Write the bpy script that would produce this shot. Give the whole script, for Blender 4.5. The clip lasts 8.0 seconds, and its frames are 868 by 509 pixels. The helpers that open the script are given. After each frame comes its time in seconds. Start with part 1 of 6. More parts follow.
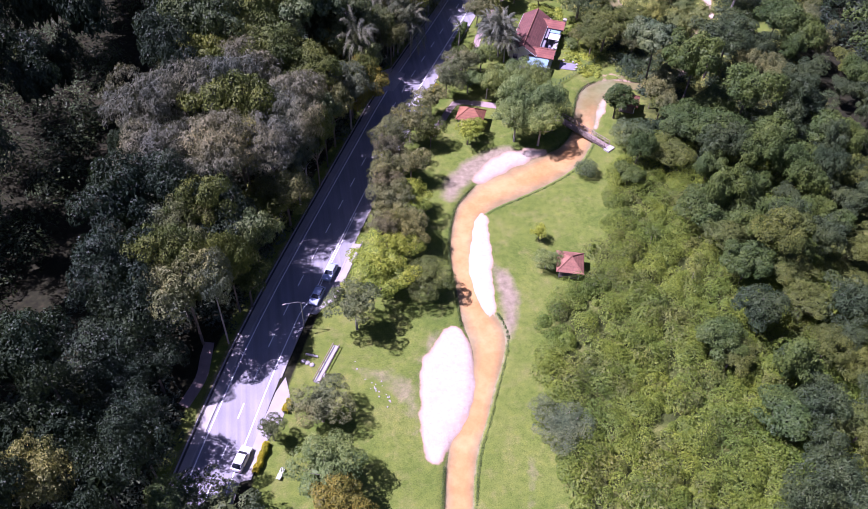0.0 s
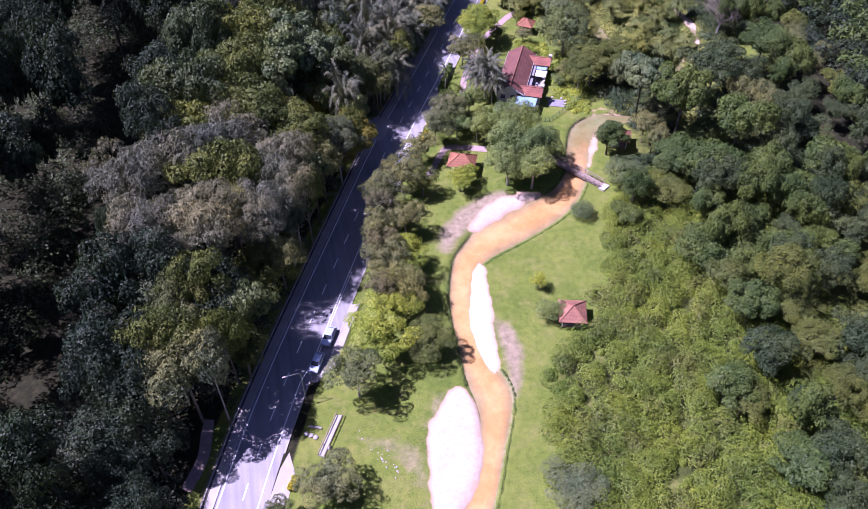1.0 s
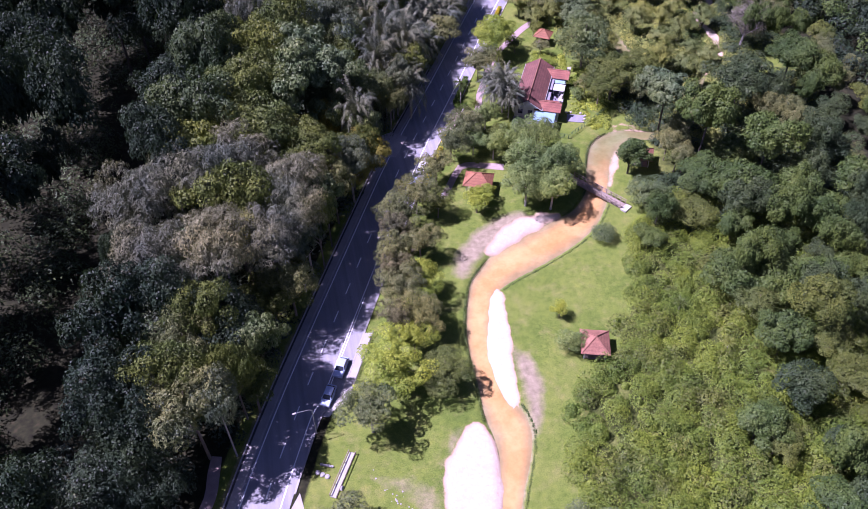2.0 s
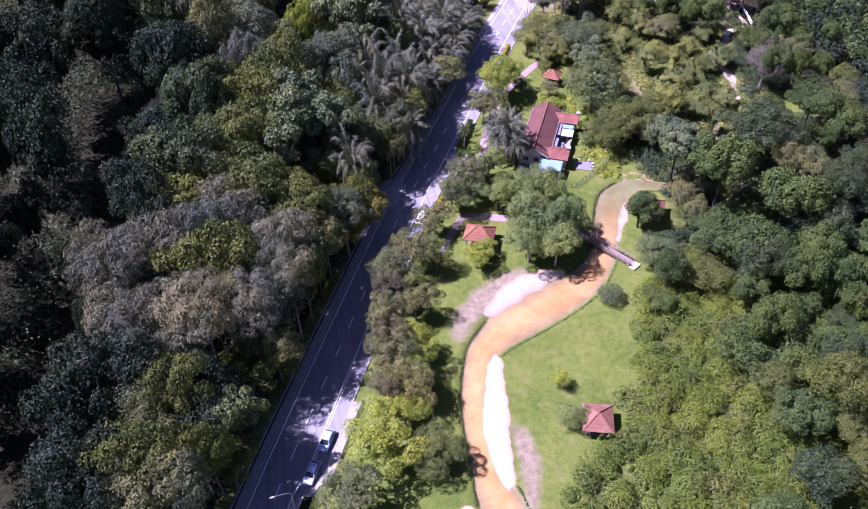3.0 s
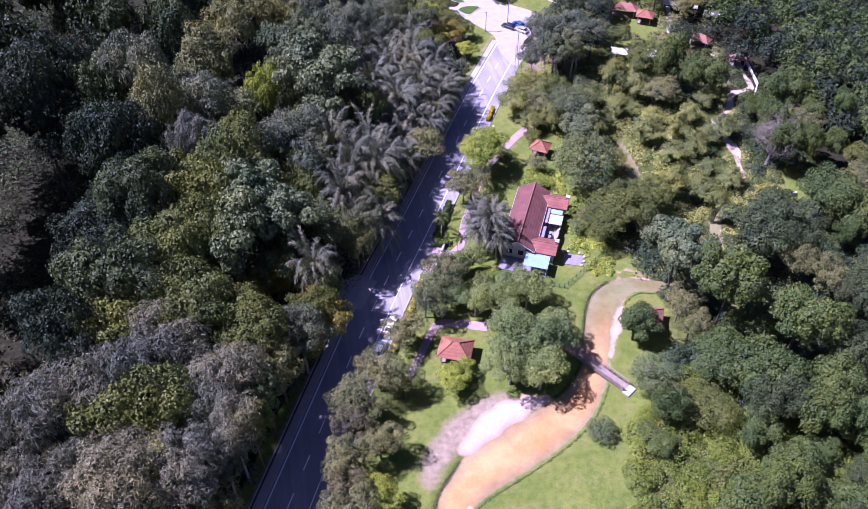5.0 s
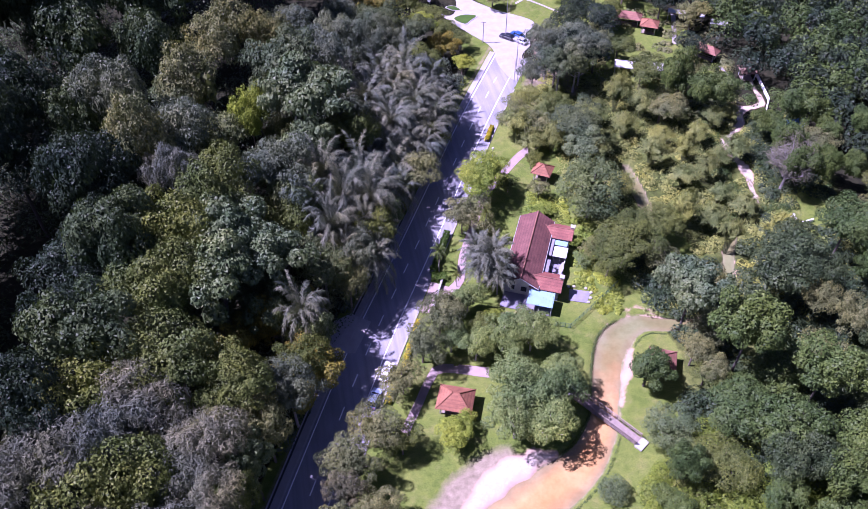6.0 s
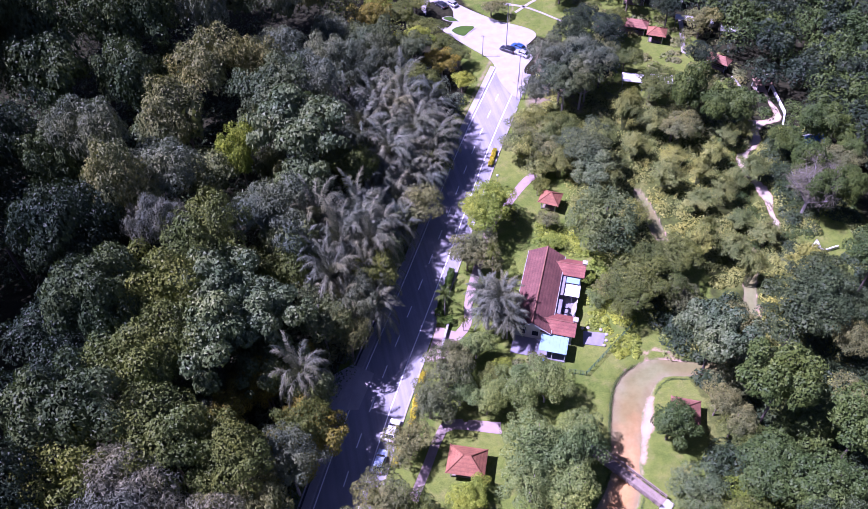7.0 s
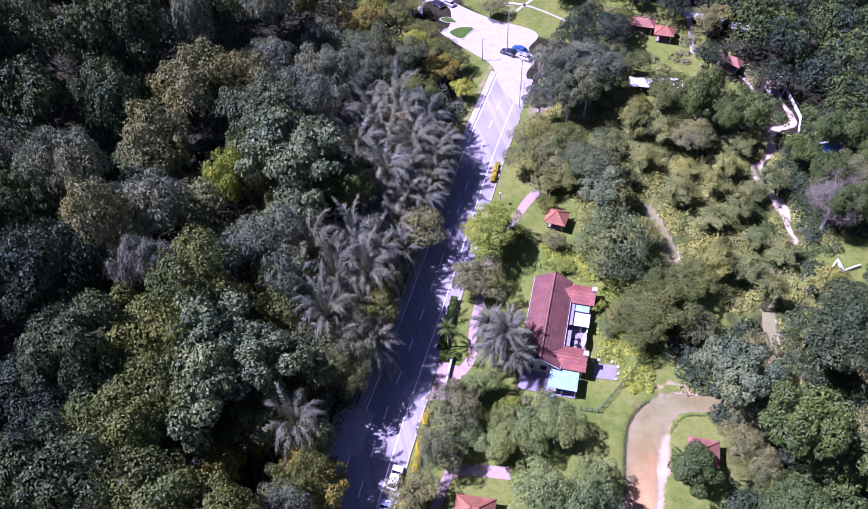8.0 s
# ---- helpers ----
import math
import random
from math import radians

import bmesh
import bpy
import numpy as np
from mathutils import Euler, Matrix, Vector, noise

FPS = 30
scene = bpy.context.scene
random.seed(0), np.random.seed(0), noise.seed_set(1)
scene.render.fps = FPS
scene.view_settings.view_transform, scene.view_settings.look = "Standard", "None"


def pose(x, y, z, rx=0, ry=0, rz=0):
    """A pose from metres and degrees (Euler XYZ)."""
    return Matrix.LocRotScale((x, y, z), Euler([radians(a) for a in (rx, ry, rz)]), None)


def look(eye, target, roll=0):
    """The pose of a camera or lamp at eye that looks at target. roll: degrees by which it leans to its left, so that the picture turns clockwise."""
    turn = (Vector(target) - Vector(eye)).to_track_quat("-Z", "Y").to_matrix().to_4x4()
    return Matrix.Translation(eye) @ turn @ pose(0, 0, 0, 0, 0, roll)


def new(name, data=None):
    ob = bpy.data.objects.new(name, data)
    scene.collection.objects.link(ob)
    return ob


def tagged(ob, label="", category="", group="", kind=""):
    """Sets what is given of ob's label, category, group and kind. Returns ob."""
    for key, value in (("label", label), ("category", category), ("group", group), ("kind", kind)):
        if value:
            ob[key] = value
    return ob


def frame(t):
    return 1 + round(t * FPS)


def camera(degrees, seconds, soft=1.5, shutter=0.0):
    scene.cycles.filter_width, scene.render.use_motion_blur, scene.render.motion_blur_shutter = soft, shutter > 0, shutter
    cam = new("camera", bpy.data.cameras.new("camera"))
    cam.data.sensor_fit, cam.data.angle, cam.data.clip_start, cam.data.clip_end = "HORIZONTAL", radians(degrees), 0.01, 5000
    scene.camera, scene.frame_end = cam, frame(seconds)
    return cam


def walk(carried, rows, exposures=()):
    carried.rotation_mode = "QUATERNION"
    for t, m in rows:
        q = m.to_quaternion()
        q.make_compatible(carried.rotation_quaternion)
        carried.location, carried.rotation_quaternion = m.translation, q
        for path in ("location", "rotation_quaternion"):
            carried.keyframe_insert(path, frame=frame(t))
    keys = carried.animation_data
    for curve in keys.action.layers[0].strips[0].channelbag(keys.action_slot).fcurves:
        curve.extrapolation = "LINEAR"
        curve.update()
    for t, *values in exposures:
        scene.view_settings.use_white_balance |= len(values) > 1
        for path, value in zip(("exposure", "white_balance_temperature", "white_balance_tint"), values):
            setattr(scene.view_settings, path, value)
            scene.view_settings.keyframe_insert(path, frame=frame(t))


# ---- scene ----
cam = camera(58.5, 8.0, soft=0.65)
# seconds, x, y, z, yaw, pitch, roll
ROWS = [
    (0.0, 0.00, 0.00, 104.25, -9.79, -46.36, -1.82),
    (0.5, 2.14, 4.33, 108.61, -10.99, -45.11, -0.85),
    (1.0, 1.25, 6.98, 107.53, -12.39, -45.17, 0.45),
    (1.5, 0.33, 10.79, 107.09, -12.27, -45.34, 0.51),
    (3.0, 7.82, 24.96, 107.71, -10.35, -44.23, 1.27),
    (3.5, 11.09, 33.02, 110.56, -10.12, -43.30, 0.27),
    (4.0, 13.91, 39.43, 111.26, -9.99, -43.14, -0.12),
    (4.5, 15.28, 45.99, 111.94, -10.23, -44.22, 0.43),
    (6.0, 18.07, 65.59, 111.68, -11.10, -45.93, 0.29),
    (6.5, 18.67, 72.83, 112.39, -12.04, -46.85, 1.02),
    (7.0, 19.85, 79.37, 112.92, -12.21, -47.14, 1.20),
    (7.5, 20.96, 85.43, 113.47, -12.80, -47.90, 1.75),
    (8.0, 22.43, 91.24, 113.98, -12.93, -48.97, 1.93),
]
walk(cam, [(t, pose(x, y, z, 90 + pitch, roll, yaw)) for t, x, y, z, yaw, pitch, roll in ROWS],
     exposures=[(0.0, 1.24, 5290, 62), (8.0, 1.33, 5010, 71)])

# ---- light ----
SUN_FROM = Vector((-0.97, 0.22, 1.50)).normalized()
world = bpy.data.worlds.new("sky")
scene.world = world
world.use_nodes = True
wn = world.node_tree
sky = wn.nodes.new("ShaderNodeTexSky")
sky.sky_type, sky.sun_disc = "NISHITA", False
sky.sun_elevation = math.asin(SUN_FROM.z)
sky.sun_rotation = math.atan2(SUN_FROM.x, SUN_FROM.y)
wn.links.new(sky.outputs[0], wn.nodes["Background"].inputs[0])
wn.nodes["Background"].inputs[1].default_value = 0.027
sun = new("sun", bpy.data.lights.new("sun", "SUN"))
sun.data.energy, sun.data.angle, sun.data.color = 5.0, radians(0.5), (1.0, 0.94, 0.84)
sun.matrix_world = look(SUN_FROM * 200, (0, 0, 0))


# ---- materials ----
def nodes_of(name):
    m = bpy.data.materials.new(name)
    m.use_nodes = True
    return m, m.node_tree.nodes, m.node_tree.links, m.node_tree.nodes["Principled BSDF"]


def texture(n, l, kind, scale, detail=4.0, coord="Object", rough=0.55):
    tc = n.new("ShaderNodeTexCoord")
    t = n.new("ShaderNodeTexNoise" if kind == "noise" else "ShaderNodeTexVoronoi")
    t.inputs["Scale"].default_value = scale
    if kind == "noise":
        t.inputs["Detail"].default_value, t.inputs["Roughness"].default_value = detail, rough
    l.new(tc.outputs[coord], t.inputs["Vector"])
    return t.outputs[0]


def ramp(n, l, fac, stops):
    r = n.new("ShaderNodeValToRGB")
    els = r.color_ramp.elements
    while len(els) < len(stops):
        els.new(0.5)
    for e, (p, c) in zip(els, stops):
        e.position, e.color = p, (*c, 1) if len(c) == 3 else c
    l.new(fac, r.inputs[0])
    return r.outputs[0]


def mix(n, l, fac, a, b, kind="MIX"):
    m = n.new("ShaderNodeMix")
    m.data_type, m.blend_type = "RGBA", kind
    for sock, v in ((m.inputs[0], fac), (m.inputs[6], a), (m.inputs[7], b)):
        if hasattr(v, "links"):
            l.new(v, sock)
        else:
            sock.default_value = v if isinstance(v, float) else (*v, 1)
    return m.outputs[2]


def bump(n, l, p, height, strength, dist=0.05):
    b = n.new("ShaderNodeBump")
    b.inputs["Strength"].default_value, b.inputs["Distance"].default_value = strength, dist
    l.new(height, b.inputs["Height"])
    l.new(b.outputs[0], p.inputs["Normal"])


def plain(name, c, rough=0.6, metal=0.0, vary=0.25, scale=3.0, rel=0.15):
    """Paint, concrete, metal: two scales of stain and a fine relief."""
    m, n, l, p = nodes_of(name)
    dark = tuple(v * (1 - vary) for v in c)
    lite = tuple(min(1, v * (1 + vary * 0.6)) for v in c)
    big = texture(n, l, "noise", scale * 0.25, 5)
    fine = texture(n, l, "noise", scale * 4, 6)
    a = ramp(n, l, big, [(0.3, dark), (0.7, lite)])
    b = ramp(n, l, fine, [(0.25, tuple(v * 0.8 for v in c)), (0.75, lite)])
    l.new(mix(n, l, 0.45, a, b), p.inputs["Base Color"])
    p.inputs["Roughness"].default_value, p.inputs["Metallic"].default_value = rough, metal
    bump(n, l, p, fine, rel)
    return m


def leaf_stuff(name, a, b, c, gloss=0.55, passing=0.14):
    """Foliage: each leaf and each tree a little apart, waxy on top and letting some light through."""
    m, n, l, p = nodes_of(name)
    geo, info = n.new("ShaderNodeNewGeometry"), n.new("ShaderNodeObjectInfo")
    a, c = (tuple(0.75 * q + 0.25 * w for q, w in zip(e, b)) for e in (a, c))
    leaf = ramp(n, l, geo.outputs["Random Per Island"], [(0.0, a), (0.5, b), (1.0, c)])
    tint = ramp(n, l, info.outputs["Random"], [(0.0, (0.82, 0.86, 0.84)), (0.5, (1, 1, 1)), (1.0, (1.14, 1.10, 0.92))])
    patch = ramp(n, l, texture(n, l, "noise", 0.35, 3), [(0.35, (0.80, 0.84, 0.84)), (0.65, (1.14, 1.1, 0.95))])
    geo_noise = n.new("ShaderNodeTexNoise")
    geo_noise.inputs["Scale"].default_value, geo_noise.inputs["Detail"].default_value = 0.11, 3
    l.new(geo.outputs["Position"], geo_noise.inputs["Vector"])
    drift = ramp(n, l, geo_noise.outputs[0], [(0.34, (0.74, 0.84, 0.92)), (0.5, (1, 1, 1)), (0.66, (1.15, 1.09, 0.88))])
    col = mix(n, l, 1.0, mix(n, l, 1.0, leaf, tint, "MULTIPLY"), mix(n, l, 1.0, patch, drift, "MULTIPLY"), "MULTIPLY")
    l.new(col, p.inputs["Base Color"])
    p.inputs["Roughness"].default_value = gloss
    p.inputs["Specular IOR Level"].default_value = 0.2
    t, mx, out = n.new("ShaderNodeBsdfTranslucent"), n.new("ShaderNodeMixShader"), n["Material Output"]
    l.new(mix(n, l, 1.0, col, (1.2, 1.3, 0.6), "MULTIPLY"), t.inputs[0])
    mx.inputs[0].default_value = passing
    l.new(p.outputs[0], mx.inputs[1])
    l.new(t.outputs[0], mx.inputs[2])
    l.new(mx.outputs[0], out.inputs[0])
    return m


M = {
    "broad": leaf_stuff("leaf_green", (0.044, 0.062, 0.013), (0.086, 0.112, 0.023), (0.14, 0.166, 0.042)),
    # dark: a dark green with the wood's deep shade put into it
    "dark": leaf_stuff("leaf_dark_shaded", (0.010, 0.0195, 0.011), (0.0205, 0.0365, 0.020), (0.040, 0.064, 0.035)),
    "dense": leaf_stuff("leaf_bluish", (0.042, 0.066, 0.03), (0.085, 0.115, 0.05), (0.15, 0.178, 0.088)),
    # shade: a deep green, darkened by shade put into the colour
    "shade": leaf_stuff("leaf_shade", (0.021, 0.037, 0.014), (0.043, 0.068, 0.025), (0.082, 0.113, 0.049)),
    "grey": leaf_stuff("leaf_grey", (0.058, 0.066, 0.044), (0.116, 0.126, 0.089), (0.212, 0.222, 0.168)),
    "bluegrey": leaf_stuff("leaf_ash", (0.046, 0.064, 0.039), (0.093, 0.119, 0.076), (0.17, 0.20, 0.137)),
    "silver": leaf_stuff("leaf_silver", (0.045, 0.072, 0.027), (0.098, 0.136, 0.056), (0.20, 0.242, 0.13)),
    "lime": leaf_stuff("leaf_lime", (0.108, 0.155, 0.015), (0.205, 0.26, 0.026), (0.315, 0.36, 0.05)),
    "yellow": leaf_stuff("leaf_yellow", (0.07, 0.07, 0.012), (0.16, 0.15, 0.02), (0.28, 0.22, 0.03)),
    "olive": leaf_stuff("leaf_olive", (0.068, 0.081, 0.028), (0.136, 0.152, 0.056), (0.22, 0.224, 0.096)),
    "dusk": leaf_stuff("leaf_dusky", (0.06, 0.06, 0.03), (0.118, 0.115, 0.056), (0.19, 0.175, 0.10)),
    "fresh": leaf_stuff("leaf_fresh", (0.066, 0.106, 0.027), (0.134, 0.190, 0.054), (0.21, 0.265, 0.094)),
    "tall": leaf_stuff("leaf_deep", (0.032, 0.056, 0.013), (0.062, 0.100, 0.022), (0.108, 0.150, 0.042)),
    "round": leaf_stuff("leaf_round", (0.045, 0.074, 0.028), (0.088, 0.128, 0.05), (0.15, 0.195, 0.088)),
    "shrub": leaf_stuff("leaf_shrub", (0.054, 0.092, 0.010), (0.102, 0.150, 0.016), (0.155, 0.20, 0.028)),
    "bamboo": leaf_stuff("leaf_bamboo", (0.098, 0.125, 0.03), (0.185, 0.215, 0.056), (0.28, 0.30, 0.098)),
    "palm": leaf_stuff("leaf_palm", (0.082, 0.098, 0.066), (0.132, 0.149, 0.106), (0.21, 0.222, 0.168), 0.45),
    "palmgreen": leaf_stuff("leaf_palm_green", (0.055, 0.08, 0.016), (0.11, 0.14, 0.027), (0.19, 0.21, 0.045), 0.4),
}
BARK = plain("bark", (0.16, 0.13, 0.10), 0.9, vary=0.4, scale=4)
PALEBARK = plain("bark_pale", (0.34, 0.31, 0.27), 0.85, vary=0.3, scale=4)
DARKBARK = plain("bark_dark", (0.075, 0.062, 0.05), 0.9, vary=0.4, scale=4)
GREYBARK = plain("bark_grey", (0.22, 0.20, 0.18), 0.85, vary=0.3, scale=4)
CANE = plain("bamboo_cane", (0.10, 0.125, 0.045), 0.6, vary=0.3, scale=4)
CONCRETE = plain("concrete", (0.36, 0.34, 0.32), 0.85, vary=0.3, scale=2)
PALE = plain("pale_concrete", (0.31, 0.295, 0.275), 0.85, vary=0.25, scale=2)
WHITE = plain("white_paint", (0.50, 0.50, 0.48), 0.5, vary=0.12, scale=2)
CREAM = plain("cream_wall", (0.52, 0.50, 0.42), 0.8, vary=0.2, scale=2)
LINE = plain("road_paint", (0.80, 0.80, 0.78), 0.6, vary=0.2, scale=6)
TIMBER = plain("weathered_timber", (0.24, 0.19, 0.15), 0.85, vary=0.4, scale=6)
PINK = plain("pink_paving", (0.29, 0.222, 0.195), 0.85, vary=0.3, scale=3)
STEEL = plain("grey_steel", (0.30, 0.31, 0.32), 0.5, 0.6, vary=0.2)
BLUE = plain("pale_blue_sheet", (0.22, 0.35, 0.42), 0.45, 0.0, vary=0.12)
TARP = plain("blue_tarpaulin", (0.08, 0.22, 0.55), 0.5, vary=0.2)
DRAIN_SHADE = plain("drain_shade_concrete", (0.055, 0.052, 0.048), 0.9, vary=0.2)
RUBBER = plain("tyre_rubber", (0.02, 0.02, 0.02), 0.8, vary=0.2)
GREENMESH = plain("green_fence_wire", (0.03, 0.085, 0.05), 0.5, vary=0.2)
YELLOWHEDGE = leaf_stuff("leaf_golden", (0.25, 0.24, 0.015), (0.42, 0.38, 0.02), (0.60, 0.50, 0.03))
HEDGE = leaf_stuff("leaf_hedge", (0.04, 0.09, 0.015), (0.08, 0.14, 0.02), (0.13, 0.19, 0.03))
PAVE = plain("slate_paving", (0.20, 0.19, 0.22), 0.8, vary=0.3, scale=4)


def glass_stuff():
    m, n, l, p = nodes_of("tinted_glass")
    p.inputs["Base Color"].default_value = (0.02, 0.025, 0.03, 1)
    p.inputs["Roughness"].default_value = 0.06
    return m


GLASS = glass_stuff()


def paint_stuff(name, c, metal=0.2):
    m, n, l, p = nodes_of(name)
    l.new(ramp(n, l, texture(n, l, "noise", 2.0, 4), [(0.3, tuple(v * 0.85 for v in c)), (0.7, c)]), p.inputs["Base Color"])
    p.inputs["Roughness"].default_value, p.inputs["Metallic"].default_value = 0.35, metal
    p.inputs["Coat Weight"].default_value = 0.6
    return m


def roof_stuff(name, a, b, c, pitch=0.62):
    """Clay tiles: courses along the slope, weather stains, lichen."""
    m, n, l, p = nodes_of(name)
    uv = n.new("ShaderNodeUVMap")
    w = n.new("ShaderNodeTexWave")
    w.bands_direction = "Y"
    w.inputs["Scale"].default_value = 0.314 / pitch
    w.inputs["Distortion"].default_value = 0.6
    l.new(uv.outputs[0], w.inputs["Vector"])
    w2 = n.new("ShaderNodeTexWave")
    w2.bands_direction = "X"
    w2.inputs["Scale"].default_value = 0.6
    l.new(uv.outputs[0], w2.inputs["Vector"])
    big = ramp(n, l, texture(n, l, "noise", 0.5, 6), [(0.3, a), (0.52, b), (0.75, c)])
    fine = ramp(n, l, texture(n, l, "noise", 5.0, 4), [(0.3, (0.7, 0.68, 0.68)), (0.7, (1.15, 1.1, 1.1))])
    band = ramp(n, l, w.outputs["Fac"], [(0.1, (0.86, 0.85, 0.85)), (0.5, (1.03, 1.03, 1.03))])
    col = mix(n, l, 1.0, mix(n, l, 1.0, big, fine, "MULTIPLY"), band, "MULTIPLY")
    l.new(col, p.inputs["Base Color"])
    p.inputs["Roughness"].default_value = 0.8
    add = n.new("ShaderNodeMath")
    add.operation = "ADD"
    l.new(w.outputs["Fac"], add.inputs[0])
    l.new(w2.outputs["Fac"], add.inputs[1])
    bump(n, l, p, add.outputs[0], 0.2, 0.04)
    return m


ROOF = roof_stuff("maroon_tiles", (0.095, 0.040, 0.031), (0.135, 0.056, 0.042), (0.175, 0.080, 0.060))
ROOF_WING = roof_stuff("red_tiles", (0.15, 0.052, 0.036), (0.22, 0.078, 0.05), (0.27, 0.115, 0.072))
ROOF_ORANGE = roof_stuff("orange_tiles", (0.19, 0.078, 0.038), (0.265, 0.11, 0.052), (0.31, 0.148, 0.077))
ROOF_PINK = roof_stuff("faded_red_tiles", (0.19, 0.086, 0.052), (0.26, 0.122, 0.074), (0.31, 0.17, 0.11))


def asphalt_stuff():
    m, n, l, p = nodes_of("worn_asphalt")
    big = ramp(n, l, texture(n, l, "noise", 0.12, 6), [(0.3, (0.205, 0.205, 0.215)), (0.7, (0.27, 0.267, 0.275))])
    fine = ramp(n, l, texture(n, l, "noise", 14, 5), [(0.3, (0.8, 0.8, 0.8)), (0.7, (1.1, 1.1, 1.1))])
    tc = n.new("ShaderNodeTexCoord")
    mp = n.new("ShaderNodeMapping")
    mp.inputs["Rotation"].default_value = (0, 0, radians(25))
    mp.inputs["Scale"].default_value = (1.2, 0.03, 1)
    l.new(tc.outputs["Object"], mp.inputs[0])
    tr = n.new("ShaderNodeTexNoise")
    tr.inputs["Scale"].default_value = 1.0
    l.new(mp.outputs[0], tr.inputs["Vector"])
    track = ramp(n, l, tr.outputs[0], [(0.35, (0.86, 0.86, 0.86)), (0.65, (1.08, 1.08, 1.08))])
    l.new(mix(n, l, 1.0, mix(n, l, 1.0, big, fine, "MULTIPLY"), track, "MULTIPLY"), p.inputs["Base Color"])
    p.inputs["Roughness"].default_value = 0.85
    bump(n, l, p, fine, 0.2, 0.02)
    return m


ASPHALT = asphalt_stuff()


def water_stuff():
    m, n, l, p = nodes_of("silty_water")
    tc, sep = n.new("ShaderNodeTexCoord"), n.new("ShaderNodeSeparateXYZ")
    l.new(tc.outputs["Object"], sep.inputs[0])
    mr = n.new("ShaderNodeMapRange")
    mr.inputs["From Min"].default_value, mr.inputs["From Max"].default_value = 122, 147
    l.new(sep.outputs["Y"], mr.inputs["Value"])
    nz = texture(n, l, "noise", 0.22, 5)
    add = n.new("ShaderNodeMath")
    add.operation = "MULTIPLY_ADD"
    add.inputs[1].default_value, add.inputs[2].default_value = 0.5, -0.25
    l.new(nz, add.inputs[0])
    s = n.new("ShaderNodeMath")
    l.new(add.outputs[0], s.inputs[0])
    l.new(mr.outputs[0], s.inputs[1])
    flow = ramp(n, l, s.outputs[0], [(0.0, (0.43, 0.265, 0.10)), (0.15, (0.40, 0.22, 0.075)), (0.3, (0.42, 0.26, 0.105)), (0.5, (0.33, 0.215, 0.092)), (0.72, (0.22, 0.19, 0.078)), (1.0, (0.165, 0.172, 0.072))])
    silt = mix(n, l, 1.0, ramp(n, l, texture(n, l, "noise", 0.9, 7, rough=0.7), [(0.32, (0.90, 0.88, 0.86)), (0.6, (1.04, 1.04, 1.04))]), ramp(n, l, texture(n, l, "noise", 0.16, 5), [(0.4, (0.92, 0.86, 0.8)), (0.62, (1.05, 1.08, 1.12))]), "MULTIPLY")
    at = n.new("ShaderNodeAttribute")
    at.attribute_name = "inner"
    wob = n.new("ShaderNodeMath")
    wob.operation = "MULTIPLY_ADD"
    wob.inputs[1].default_value = 0.5
    l.new(texture(n, l, "noise", 0.35, 4), wob.inputs[0])
    l.new(at.outputs["Fac"], wob.inputs[2])
    deep = ramp(n, l, wob.outputs[0], [(0.55, (0, 0, 0)), (0.98, (1, 1, 1))])
    flow = mix(n, l, deep, mix(n, l, 0.8, flow, (0.20, 0.18, 0.095)), flow)
    l.new(mix(n, l, 1.0, flow, silt, "MULTIPLY"), p.inputs["Base Color"])
    p.inputs["Roughness"].default_value = 0.12
    p.inputs["IOR"].default_value = 1.33
    p.inputs["Specular IOR Level"].default_value = 0.3
    bump(n, l, p, texture(n, l, "noise", 2.5, 3), 0.08, 0.05)
    return m


WATER = water_stuff()


